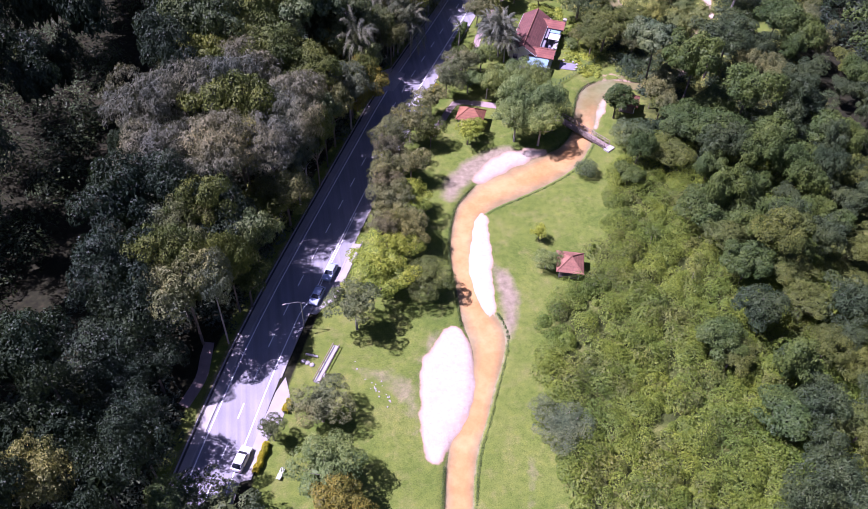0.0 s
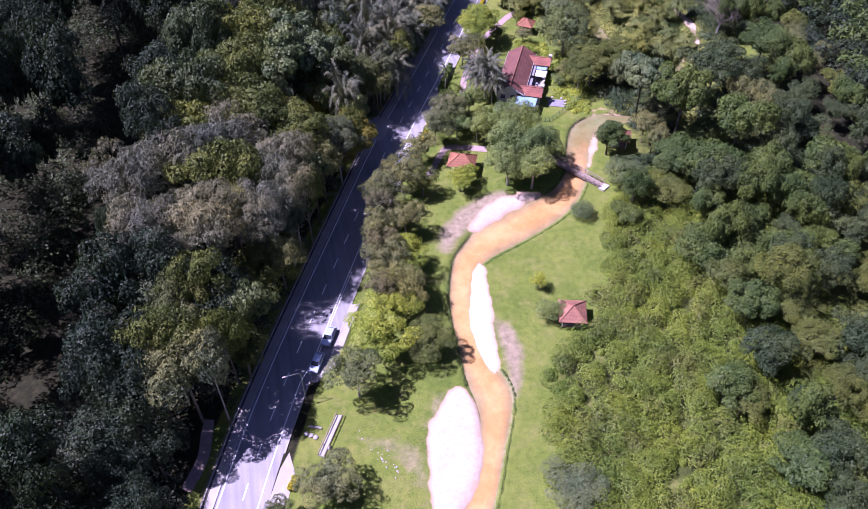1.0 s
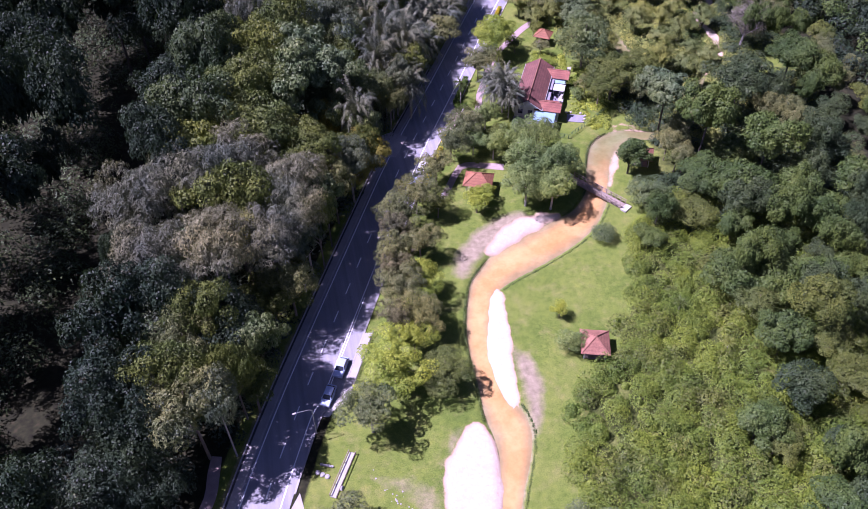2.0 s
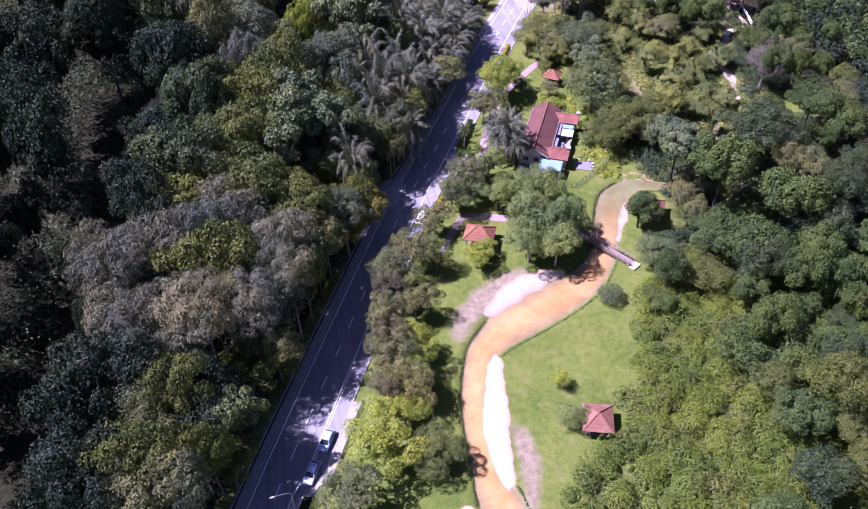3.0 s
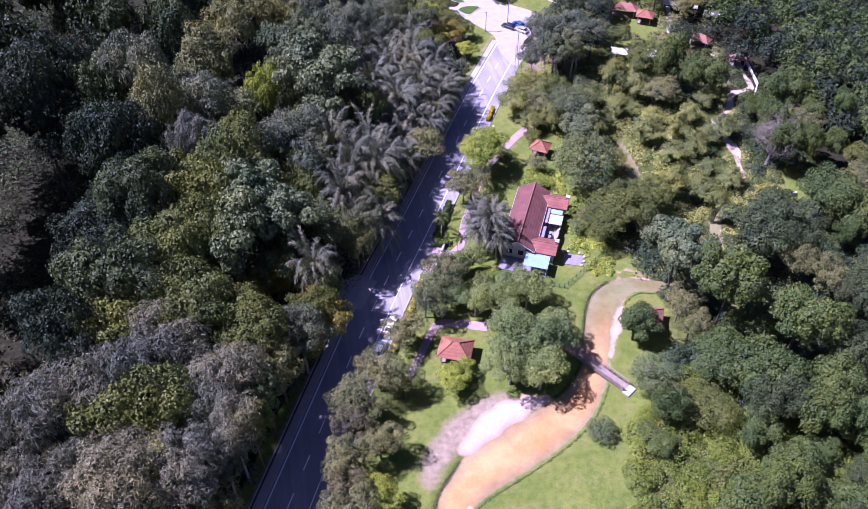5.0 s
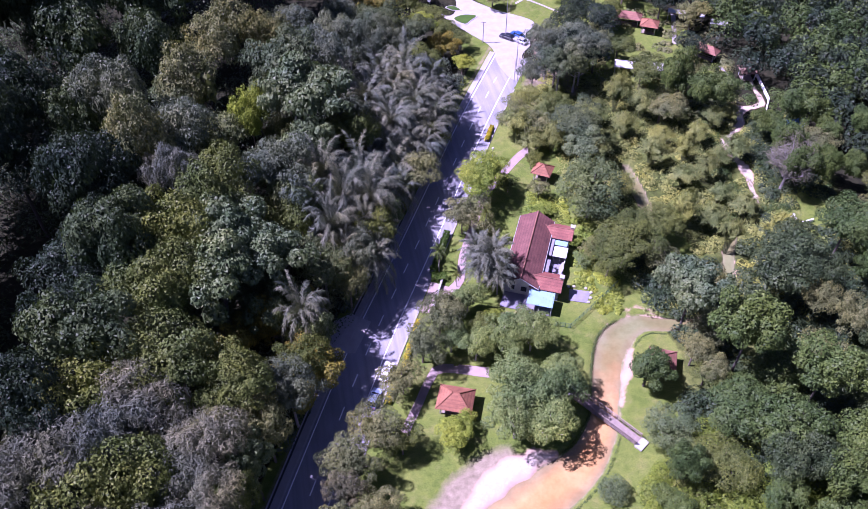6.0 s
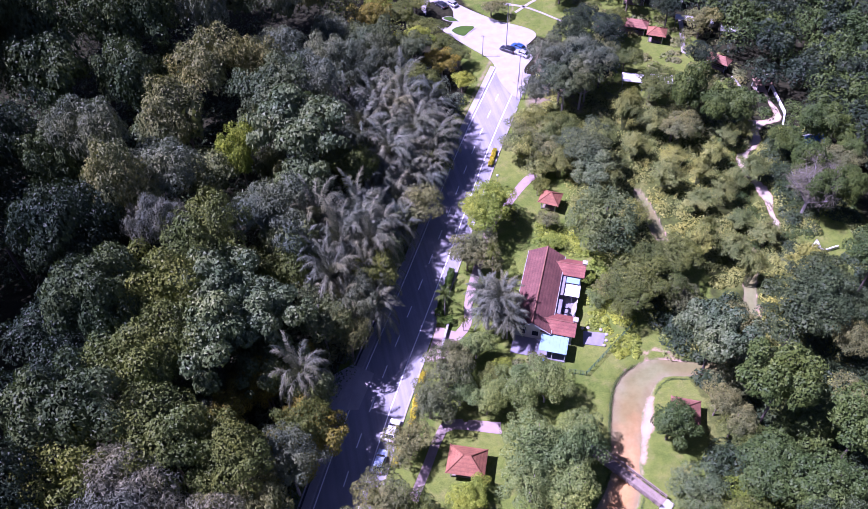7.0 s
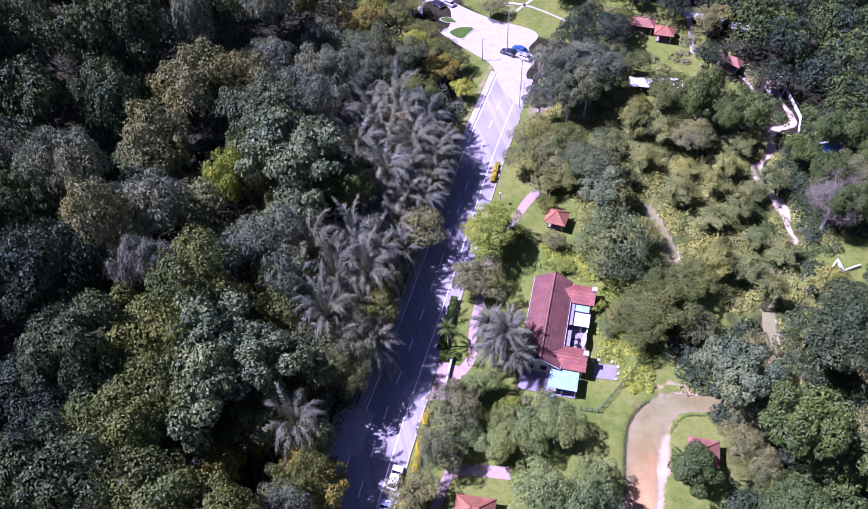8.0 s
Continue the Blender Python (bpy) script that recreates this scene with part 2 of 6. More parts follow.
def ground_stuff():
    """Leaf litter, lawn, mud and sand, by the cover that the terrain carries."""
    m, n, l, p = nodes_of("terrain")
    at = n.new("ShaderNodeAttribute")
    at.attribute_name = "cover"
    sep = n.new("ShaderNodeSeparateColor")
    l.new(at.outputs["Color"], sep.inputs[0])
    n1, n2 = texture(n, l, "noise", 0.09, 6), texture(n, l, "noise", 0.9, 6)
    n3, n4 = texture(n, l, "noise", 5.0, 6, rough=0.75), texture(n, l, "noise", 0.3, 8, rough=0.7)
    n5 = texture(n, l, "noise", 1.6, 8, rough=0.8)
    # Litter is nearly black: the shade below the trees is in its colour.
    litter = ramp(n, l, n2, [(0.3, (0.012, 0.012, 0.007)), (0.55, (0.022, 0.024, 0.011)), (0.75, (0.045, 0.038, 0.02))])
    lawn = ramp(n, l, n1, [(0.3, (0.078, 0.118, 0.020)), (0.5, (0.112, 0.150, 0.027)), (0.7, (0.145, 0.172, 0.038))])
    dry = ramp(n, l, n4, [(0.50, (0, 0, 0)), (0.70, (1, 1, 1))])
    lawn = mix(n, l, mix(n, l, 0.7, (0, 0, 0), dry), lawn, (0.185, 0.18, 0.062))
    thin = ramp(n, l, n5, [(0.60, (0, 0, 0)), (0.74, (1, 1, 1))])
    lawn = mix(n, l, mix(n, l, 0.55, (0, 0, 0), thin), lawn, (0.25, 0.23, 0.105))
    blade = ramp(n, l, n3, [(0.32, (0.55, 0.6, 0.5)), (0.5, (0.95, 0.97, 0.92)), (0.70, (1.4, 1.35, 1.3))])
    lawn = mix(n, l, 1.0, lawn, blade, "MULTIPLY")
    lawn = mix(n, l, 1.0, lawn, ramp(n, l, n2, [(0.3, (0.78, 0.84, 0.72)), (0.5, (1, 1, 1)), (0.7, (1.16, 1.10, 1.0))]), "MULTIPLY")
    mud = ramp(n, l, n2, [(0.3, (0.17, 0.145, 0.088)), (0.7, (0.30, 0.25, 0.165))])
    mud = mix(n, l, 1.0, mud, ramp(n, l, n3, [(0.3, (0.75, 0.75, 0.75)), (0.7, (1.15, 1.15, 1.15))]), "MULTIPLY")
    dry_sand = ramp(n, l, n5, [(0.26, (0.27, 0.19, 0.12)), (0.40, (0.38, 0.32, 0.24)), (0.68, (0.45, 0.405, 0.335))])

    dry_sand = mix(n, l, mix(n, l, 0.75, (0, 0, 0), ramp(n, l, n4, [(0.50, (0, 0, 0)), (0.64, (1, 1, 1))])), dry_sand, (0.42, 0.305, 0.20))

    def edge(channel, lo=0.30, hi=0.70):
        a = n.new("ShaderNodeMath")
        a.operation = "MULTIPLY_ADD"
        a.inputs[1].default_value, a.inputs[2].default_value = 0.9, -0.45
        l.new(n4, a.inputs[0])
        b = n.new("ShaderNodeMath")
        l.new(a.outputs[0], b.inputs[0])
        l.new(sep.outputs[channel], b.inputs[1])
        return ramp(n, l, b.outputs[0], [(lo, (0, 0, 0)), (hi, (1, 1, 1))])

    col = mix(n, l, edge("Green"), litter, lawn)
    col = mix(n, l, edge("Blue", 0.2, 0.8), col, mud)
    col = mix(n, l, edge("Red", 0.26, 0.42), col, (0.35, 0.255, 0.17))
    col = mix(n, l, edge("Red", 0.42, 0.72), col, dry_sand)
    l.new(col, p.inputs["Base Color"])
    p.inputs["Roughness"].default_value = 0.95
    p.inputs["Specular IOR Level"].default_value = 0.1
    bump(n, l, p, n3, 0.5, 0.08)
    return m


TERRAIN = ground_stuff()


# ---- mesh helpers ----
def mesh_of(name, verts, faces, mat, smooth=False):
    me = bpy.data.meshes.new(name)
    me.from_pydata([tuple(v) for v in verts] if not isinstance(verts, np.ndarray) else verts.tolist(), [], faces.tolist() if isinstance(faces, np.ndarray) else faces)
    me.materials.append(mat)
    if smooth:
        me.shade_smooth()
    me.update()
    return me


def part(name, bm, material, parent=None, label=""):
    """Links a bmesh as one mesh object under a thing or a part."""
    me = bpy.data.meshes.new(name)
    bm.to_mesh(me)
    bm.free()
    me.materials.append(material)
    ob = new(name, me)
    ob.parent = parent
    return tagged(ob, label)


def thing(name, x, y, z=0.0, rz=0.0, **tags):
    """The Empty of a thing at a place of the plan."""
    ob = new(name)
    ob.matrix_basis = pose(*site(x, y), z, 0, 0, heading(x, y, rz))
    return tagged(ob, **tags)


def set_down(name, x, y, z=0.0, rz=0.0, **tags):
    """The Empty of a thing at a place of the site itself."""
    ob = new(name)
    ob.matrix_basis = pose(x, y, z, 0, 0, rz)
    return tagged(ob, **tags)


def group_of(name, **tags):
    """The Empty of a thing whose parts are laid out on the site themselves."""
    return tagged(new(name), **tags)


def box(x0, x1, y0, y1, z0, z1, bevel=0.0, bm=None):
    bm = bm or bmesh.new()
    made = bmesh.ops.create_cube(bm, size=1.0, matrix=Matrix.Translation(((x0 + x1) / 2, (y0 + y1) / 2, (z0 + z1) / 2)) @ Matrix.Diagonal((x1 - x0, y1 - y0, z1 - z0, 1)))
    if bevel:
        edges = {e for v in made["verts"] for e in v.link_edges}
        bmesh.ops.bevel(bm, geom=list(edges), offset=bevel, segments=2, affect="EDGES")
    return bm


def rod(a, b, r0, r1=None, sides=8, bm=None, caps=True):
    bm = bm or bmesh.new()
    a, b = Vector(a), Vector(b)
    m = Matrix.Translation((a + b) / 2) @ (b - a).to_track_quat("Z", "Y").to_matrix().to_4x4()
    bmesh.ops.create_cone(bm, cap_ends=caps, segments=sides, radius1=r0, radius2=r0 if r1 is None else r1, depth=(b - a).length, matrix=m)
    return bm


def prism(outline, z0, z1, bm=None):
    bm = bm or bmesh.new()
    lo, hi = [bm.verts.new((x, y, z0)) for x, y in outline], [bm.verts.new((x, y, z1)) for x, y in outline]
    k = len(outline)
    bm.faces.new(hi)
    bm.faces.new(lo[::-1])
    for i in range(k):
        bm.faces.new((lo[i], lo[(i + 1) % k], hi[(i + 1) % k], hi[i]))
    bmesh.ops.recalc_face_normals(bm, faces=bm.faces)
    return bm


def rounded(points, steps=6):
    """A closed smooth outline through a few corners."""
    out, k = [], len(points)
    for i in range(k):
        p0, p1, p2, p3 = (np.array(points[(i + j) % k], float) for j in (-1, 0, 1, 2))
        for s in np.arange(steps) / steps:
            out.append(tuple(0.5 * (2 * p1 + (p2 - p0) * s + (2 * p0 - 5 * p1 + 4 * p2 - p3) * s**2 + (3 * p1 - p0 - 3 * p2 + p3) * s**3)))
    return out


def flowing(points, step=0.7):
    """Evenly spaced rows along a smooth open line through the rows given."""
    p = np.array(points, float)
    p = np.vstack([2 * p[0] - p[1], p, 2 * p[-1] - p[-2]])
    out = []
    for i in range(1, len(p) - 2):
        p0, p1, p2, p3 = p[i - 1 : i + 3]
        k = max(2, int(np.hypot(*(p2 - p1)[:2]) / step))
        for s in np.arange(k) / k:
            out.append(0.5 * (2 * p1 + (p2 - p0) * s + (2 * p0 - 5 * p1 + 4 * p2 - p3) * s**2 + (3 * p1 - p0 - 3 * p2 + p3) * s**3))
    return np.array(out + [p[-2]])


# ---- the plan ----
# Plan places fit an earlier camera; site() warps them, in metres, to cam's view.
VIEW_WARP = [
    (40.0, 137.3), (19.5, 98.6), (2.3, 3.2), (0.5, 2.6),
    (78.8, -27.3), (1.4, -18.9), (-0.7, -7.2), (-17.4, 7.3),
    (-4.4, 7.9), (5.5, -4.1), (1.1, -3.5), (0.5, 0.1),
    (-0.9, -1.7),
]
POWERS = [(i, j, 0) for i in range(4) for j in range(4 - i)] + [(i, j, 1) for i in range(2) for j in range(2 - i)]


def site(x, y, h=0.0):
    """A point of the plan, warped to fit the camera's view; h: its height above ground."""
    x, y = np.asarray(x, float), np.asarray(y, float)
    cx, cy = np.clip(x, -95, 195), np.clip(y, -45, 300)
    u, v = (cx - 40) / 100, (cy - 110) / 100
    out = sum((u**i * v**j * (h / 10) ** k)[..., None] * np.array(g) for (i, j, k), g in zip(POWERS, VIEW_WARP))
    return out + (x - cx)[..., None] * np.array((0.77, -0.25)) + (y - cy)[..., None] * np.array((0.15, 0.91))


def grain(x, y):
    """How much wider the site is than the plan about a point."""
    e, n = site(x + 0.5, y) - site(x - 0.5, y), site(x, np.asarray(y) + 0.5) - site(x, np.asarray(y) - 0.5)
    return np.sqrt(np.abs(e[..., 0] * n[..., 1] - e[..., 1] * n[..., 0]))


def heading(x, y, rz):
    """The turn on the site of a thing whose own y axis is turned by rz degrees on the plan."""
    d = site(x - 0.5 * math.sin(radians(rz)), y + 0.5 * math.cos(radians(rz))) - site(x + 0.5 * math.sin(radians(rz)), y - 0.5 * math.cos(radians(rz)))
    return math.degrees(math.atan2(-d[0], d[1]))


# ---- the lie of the land ----
# x, y, half width
RIVER = flowing([(24, -45, 2.6), (27.5, 0, 2.4), (29.5, 16.9, 2.4), (30.1, 22.9, 2.5), (31.2, 27.7, 2.5), (33.7, 32.9, 2.0), (35.2, 38.4, 2.2), (36.4, 44, 3.0), (36.4, 48.2, 3.8), (34.8, 52.2, 3.6), (33.3, 56.7, 2.6), (32.0, 64.4, 2.6), (31.9, 70.7, 2.6), (33.3, 78, 2.9), (35.6, 81.6, 3.2), (39.6, 85.5, 4.0), (46.2, 89.9, 4.3), (53.6, 94.5, 4.0), (60.5, 99.8, 3.4), (65.2, 106.8, 3.0), (66.8, 112, 3.2), (68.4, 118, 3.6), (70.6, 124.2, 3.7), (74.2, 128.6, 2.7), (79.0, 131.2, 1.9), (85.4, 131.8, 1.5), (94.0, 133.6, 0.9), (102.6, 140.0, 1.0), (106.6, 148.5, 1.5), (109.5, 156.5, 1.5), (113.0, 163.0, 1.0), (122, 176, 0.5)])
POOL = flowing([(84, 178, 1.4), (85.9, 171.3, 2.0), (87.4, 165.5, 1.6)])
BARS = [
    flowing([(25.3, 25, 1.3), (26.0, 28, 2.4), (27, 32, 3.9), (28.2, 38, 5.2), (29, 43, 4.2), (30, 48, 1.5)]),
    flowing([(36.6, 78.4, 0.5), (36.3, 75, 1.7), (35.8, 69, 2.2), (35.8, 62, 2.4), (36.5, 57, 1.7), (37.6, 53, 0.4)]),
    flowing([(35.5, 88.0, 0.9), (38.5, 91.2, 1.9), (43, 95.2, 2.3), (48.5, 98.2, 1.8), (53.5, 100.3, 0.8)]),
    flowing([(74.8, 123.6, 0.9), (73.4, 120.5, 1.5), (71.6, 116, 1.0), (69.6, 109.6, 0.6)]),
    flowing([(72.0, 132.4, 0.2), (77, 134.4, 0.4), (83, 134.9, 0.6)]),
    flowing([(101.0, 139.0, 0.8), (104.4, 141.0, 1.2), (108.6, 147.0, 0.9), (110.2, 150.0, 0.4)]),
]
TRAIL = flowing([(140.1, 236, 0.7), (139.9, 226.2, 0.8), (140.3, 218.4, 1.1), (134, 214.5, 0.8), (128.9, 211.5, 2.2), (128, 206.1, 1.5), (123, 200, 0.7), (120.1, 196.1, 1.8), (121.2, 190.3, 1.3), (124, 185.8, 2.0), (123.6, 180.5, 0.9), (123.6, 175.3, 1.3)])
MUD = [
    flowing([(56.5, 202.5, 1.5), (59.5, 206, 2.4), (62, 210, 2.0)]),
    flowing([(60.5, 226, 1.2), (62, 219, 2.4), (66, 213, 3.2), (70, 206, 2.6)]),
    flowing([(28.7, 82.5, 1.5), (30.8, 87, 2.4), (37, 94, 2.6), (44, 98.8, 1.9)]),
    flowing([(22.0, 28, 0.2), (22.6, 34, 0.7), (23.2, 42, 0.5), (26.2, 48, 0.2)]),
    flowing([(44.0, 30, 0.2), (43.4, 24, 0.8), (42.5, 18, 0.5)]),
    flowing([(38.6, 64, 0.4), (41.2, 60.5, 2.0), (41.8, 54, 1.8), (40.6, 48, 0.8)]),
    flowing([(10.5, 39.5, 0.4), (14, 38.8, 1.2), (18.5, 37.5, 2.0), (21.5, 33, 1.6)]),
]
# y, x: the road's west line; the border of the lawn to the east
WEST = np.array([(-60, -32.0), (0, -18.6), (20.3, -13.9), (33.2, -11.15), (40.6, -9.3), (47.9, -7.4), (63.6, -2.7), (85.9, 4.1), (116, 13.0), (139, 21.3), (155, 26.8), (184, 36.2), (200, 42.2), (212, 46.7), (240, 57)])
BORDER = np.array([(-60, 54), (0, 52), (19, 50), (28, 45.8), (39, 46), (54, 48.5), (66, 60), (77, 65.7), (90, 69.5), (103, 77), (112, 82), (125, 83), (140, 80), (152, 72), (165, 64), (185, 62), (200, 56), (400, 56)])


def west(y):
    y = np.asarray(y, float)
    return (np.interp(y - 8, *WEST.T) + np.interp(y, *WEST.T) + np.interp(y + 8, *WEST.T)) / 3


def line_distance(x, y, rows):
    best = np.full(np.shape(x), 1e9)
    for px, py, r in rows:
        best = np.minimum(best, np.hypot(x - px, y - py) - r)
    return best


def smooth(a, b, v):
    s = np.clip((v - a) / (b - a), 0, 1)
    return s * s * (3 - 2 * s)


def land(x, y):
    """Height of the terrain, and how far each place lies from the river, a bar, mud."""
    x, y = np.asarray(x, float), np.asarray(y, float)
    river = np.minimum(line_distance(x, y, RIVER), line_distance(x, y, POOL))
    x, y = x + 0.22 * np.sin(y * 0.53 + 1.7 * np.sin(x * 0.5)) + 0.12 * np.sin(y * 1.7 + x), y + 0.3 * np.sin(x * 0.9 + y * 0.35)
    bar = np.min([line_distance(x, y, b) for b in BARS], axis=0)
    z = 0.12 * np.sin(x * 0.21 + 1.3) * np.sin(y * 0.17) * smooth(2, 10, river) * smooth(12, 20, np.abs(x - west(y) - 4))
    z = np.where(river < 0.9, -0.45 + 0.45 * np.clip(river / 0.9, -1, 1), z)
    z = np.where((bar < 1) & (river < 2), np.maximum(np.minimum(z, 0.05), -0.45 + 0.36 * np.clip(-bar / 1.0, -1, 1)), z)
    return z, river, bar


def height(x, y):
    return float(land(np.array([x]), np.array([y]))[0][0])


xs = np.concatenate([[-2500, -900, -350, -160, -90], np.arange(-70, -22, 2.0), np.arange(-22, 96, 0.75), np.arange(96, 170, 1.25), [190, 240, 380, 900, 2500]])
ys = np.concatenate([[-2500, -900, -300, -90, -30], np.arange(-10, 142, 0.75), np.arange(142, 262, 1.2), [290, 340, 460, 950, 2500]])
gx, gy = np.meshgrid(xs, ys)
gz, g_river, g_bar = land(gx, gy)
nx, ny = len(xs), len(ys)
idx = np.arange(nx * ny).reshape(ny, nx)
quads = np.stack([idx[:-1, :-1], idx[:-1, 1:], idx[1:, 1:], idx[1:, :-1]], -1).reshape(-1, 4)
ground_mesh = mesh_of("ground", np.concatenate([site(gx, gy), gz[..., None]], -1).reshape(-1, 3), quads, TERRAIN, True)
g_mud = np.min([line_distance(gx, gy, b) for b in MUD], axis=0)
g_trail = line_distance(gx, gy, TRAIL)
road_off = gx - west(gy)
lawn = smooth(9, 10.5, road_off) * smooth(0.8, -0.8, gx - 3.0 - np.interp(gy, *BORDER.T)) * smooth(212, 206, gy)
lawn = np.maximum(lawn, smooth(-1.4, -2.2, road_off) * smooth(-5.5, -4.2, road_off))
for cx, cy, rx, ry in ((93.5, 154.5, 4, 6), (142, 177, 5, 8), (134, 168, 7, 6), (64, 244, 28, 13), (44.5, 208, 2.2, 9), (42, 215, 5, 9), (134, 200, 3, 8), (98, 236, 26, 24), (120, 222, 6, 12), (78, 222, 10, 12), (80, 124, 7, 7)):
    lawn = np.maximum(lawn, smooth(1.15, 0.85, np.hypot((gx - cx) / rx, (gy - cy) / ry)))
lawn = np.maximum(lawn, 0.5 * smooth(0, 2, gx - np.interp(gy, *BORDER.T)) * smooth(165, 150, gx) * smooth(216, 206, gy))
sand = np.maximum(np.maximum(smooth(1.3, -1.3, g_bar) * (1 - 0.22 * smooth(82, 86, gy) - 0.26 * smooth(102, 106, gy)), smooth(0.4, -0.6, g_trail)), 0.42 * smooth(0.6, 0.2, g_river) * smooth(-0.5, 0.1, g_river) * smooth(124, 129, gy) * smooth(0, 2, 76 - gx + (gy - 128) * 3))
mud = np.maximum(smooth(-3.4, -2.6, road_off) * smooth(-2.0, -2.4, road_off) * 0.6 + smooth(2.0, -2.0, g_mud) * np.where((gx < 24) | (gy < 32), 0.5, 0.9), 0.62 * smooth(0.75, -0.1, g_river))
cover = ground_mesh.attributes.new("cover", "FLOAT_COLOR", "POINT")
cover.data.foreach_set("color", np.stack([sand, lawn, mud, np.ones_like(sand)], -1).astype(np.float32).ravel())
tagged(new("ground", ground_mesh), "mown green lawn, sand and shade-dark leaf litter along the stream", "ground", kind="structure")


def band(name, rows, z, material, label, category, widen=1.0, columns=1):
    """A flat ribbon of the rows' width; a water ribbon carries how far in from its banks each place lies."""
    r = np.array(rows)
    d = np.gradient(r[:, :2], axis=0)
    nrm = np.stack([-d[:, 1], d[:, 0]], -1) / np.hypot(*d.T)[:, None]
    k, lines, inner = len(r), [], []
    for s in np.linspace(1, -1, columns + 1):
        xy = r[:, :2] + nrm * (r[:, 2:] + widen) * s
        lines.append(np.c_[site(*xy.T), np.full(k, z)])
        inner.append(np.full(k, 1 - abs(s)))
    f = [(i + c * k, i + (c + 1) * k, i + 1 + (c + 1) * k, i + 1 + c * k) for c in range(columns) for i in range(k - 1)]
    me = mesh_of(name, np.concatenate(lines), f, material)
    me.attributes.new("inner", "FLOAT", "POINT").data.foreach_set("value", np.concatenate(inner).astype(np.float32))
    return tagged(new(name, me), label, category, kind="structure")


band("water", RIVER, -0.45, WATER, "shallow silty orange-brown stream", "water", 1.0, 10)
band("water", POOL, -0.44, WATER, "small tan pool among the bamboo", "water", 1.0, 10)

# ---- road ----
def strip(name, y0, y1, off0, off1, z0, z1, material, parent=None, label="", step=1.5):
    """A straight-sided strip that follows the road between two offsets from its west line."""
    yy = np.linspace(y0, y1, max(2, int((y1 - y0) / step) + 1))
    k, c = len(yy), 1.055
    xa, xb = (west(yy) + (o(yy) if callable(o) else o) * c for o in (off0, off1))
    v = np.concatenate([np.c_[site(x, yy), np.full(k, z)] for x, z in ((xa, z0), (xa, z1), (xb, z1), (xb, z0))])
    f = [(i + a * k, i + 1 + a * k, i + 1 + b * k, i + b * k) for i in range(k - 1) for a, b in ((1, 0), (2, 1), (3, 2))]
    f += [(0, k, 2 * k, 3 * k), (k - 1, 4 * k - 1, 3 * k - 1, 2 * k - 1)]
    ob = new(name, mesh_of(name, v, f, material))
    ob.parent = parent
    return tagged(ob, label)


def widening(narrow, wide):
    """An offset that grows where the parking strip begins."""
    return lambda y: narrow + (wide - narrow) * smooth(50, 54, y)


road = tagged(strip("road", -60, 214, -0.35, widening(7.4, 9.5), -0.3, 0.05, ASPHALT), "two-lane grey asphalt road with worn white lines", "road", kind="structure")
strip("edge_line", -60, 213, 0.0, 0.2, 0.02, 0.056, LINE, road)
strip("edge_line", -60, 205, widening(5.95, 6.75), widening(6.13, 6.93), 0.02, 0.056, LINE, road)
strip("edge_line", 53, 75, 7.2, 7.33, 0.02, 0.056, LINE, road)
for i in range(-20, 15):
    y = 110.0 + i * 6.6
    strip("dash", y - 1.3, y + 1.3, 3.38, 3.58, 0.02, 0.056, LINE, road)
tagged(strip("kerb", -60, 214, -0.62, -0.36, -0.2, 0.17, CONCRETE), "weathered grey concrete kerb along the road", "kerb", kind="structure")
tagged(strip("kerb", 37, 128, widening(7.41, 9.51), widening(7.7, 9.8), -0.2, 0.17, PALE), "pale concrete kerb beside the parking strip", "kerb", kind="structure")
tagged(strip("kerb", 138, 200, 9.51, 9.8, -0.2, 0.17, PALE), "pale concrete kerb beside the parking strip", "kerb", kind="structure")
tagged(strip("pavement", 50, 67, widening(7.71, 9.81), widening(8.9, 11.1), -0.2, 0.13, PALE), "pale paved strip beside the parking bays", "pavement", kind="structure")
tagged(strip("pavement", -20, 214, -1.75, -0.63, -0.2, 0.09, PALE), "narrow stained concrete strip beside the road", "pavement", kind="structure")
tagged(strip("drain", -20, 150, -2.32, -2.12, -0.2, 0.16, CONCRETE), "low concrete wall of the roadside drain", "drain wall", kind="structure")
# Flat strip whose dark colour stands in for the drain's shade.
tagged(strip("drain_floor", -20, 150, -2.11, -1.76, -0.2, 0.03, DRAIN_SHADE), "floor strip of the roadside drain, dark with painted shade", "drain", kind="structure")


def laid(outline):
    return [tuple(site(x, y)) for x, y in outline]


def slab(name, corners, z, material, label, category, thick=0.25, soft=0):
    return tagged(part(name, prism(laid(rounded(corners, soft) if soft else corners), z - thick, z), material), label, category, kind="structure")


slab("plaza", [(48.0, 209.0), (46.0, 216), (40.0, 219.6), (33.5, 223.2), (28.0, 228), (24, 236), (30, 240), (38, 236.5), (47.5, 234.0), (58.0, 233.4), (60.5, 231), (57.2, 225.5), (58.6, 221.4), (55.6, 215.6), (56.2, 210), (52.5, 204)], 0.075, PALE, "sunlit pale concrete turning circle", "plaza", soft=5)
slab("apron", [(9.0, 114.6), (14.6, 115.4), (17.3, 122.6), (13.2, 123.8), (10.0, 121.5)], 0.10, CONCRETE, "stained concrete apron beside the road", "paving")
slab("driveway", [(27.2, 126.2), (32.3, 127.0), (34.3, 133.2), (29.6, 134.0)], 0.06, PINK, "dusty brick driveway off the road", "driveway")
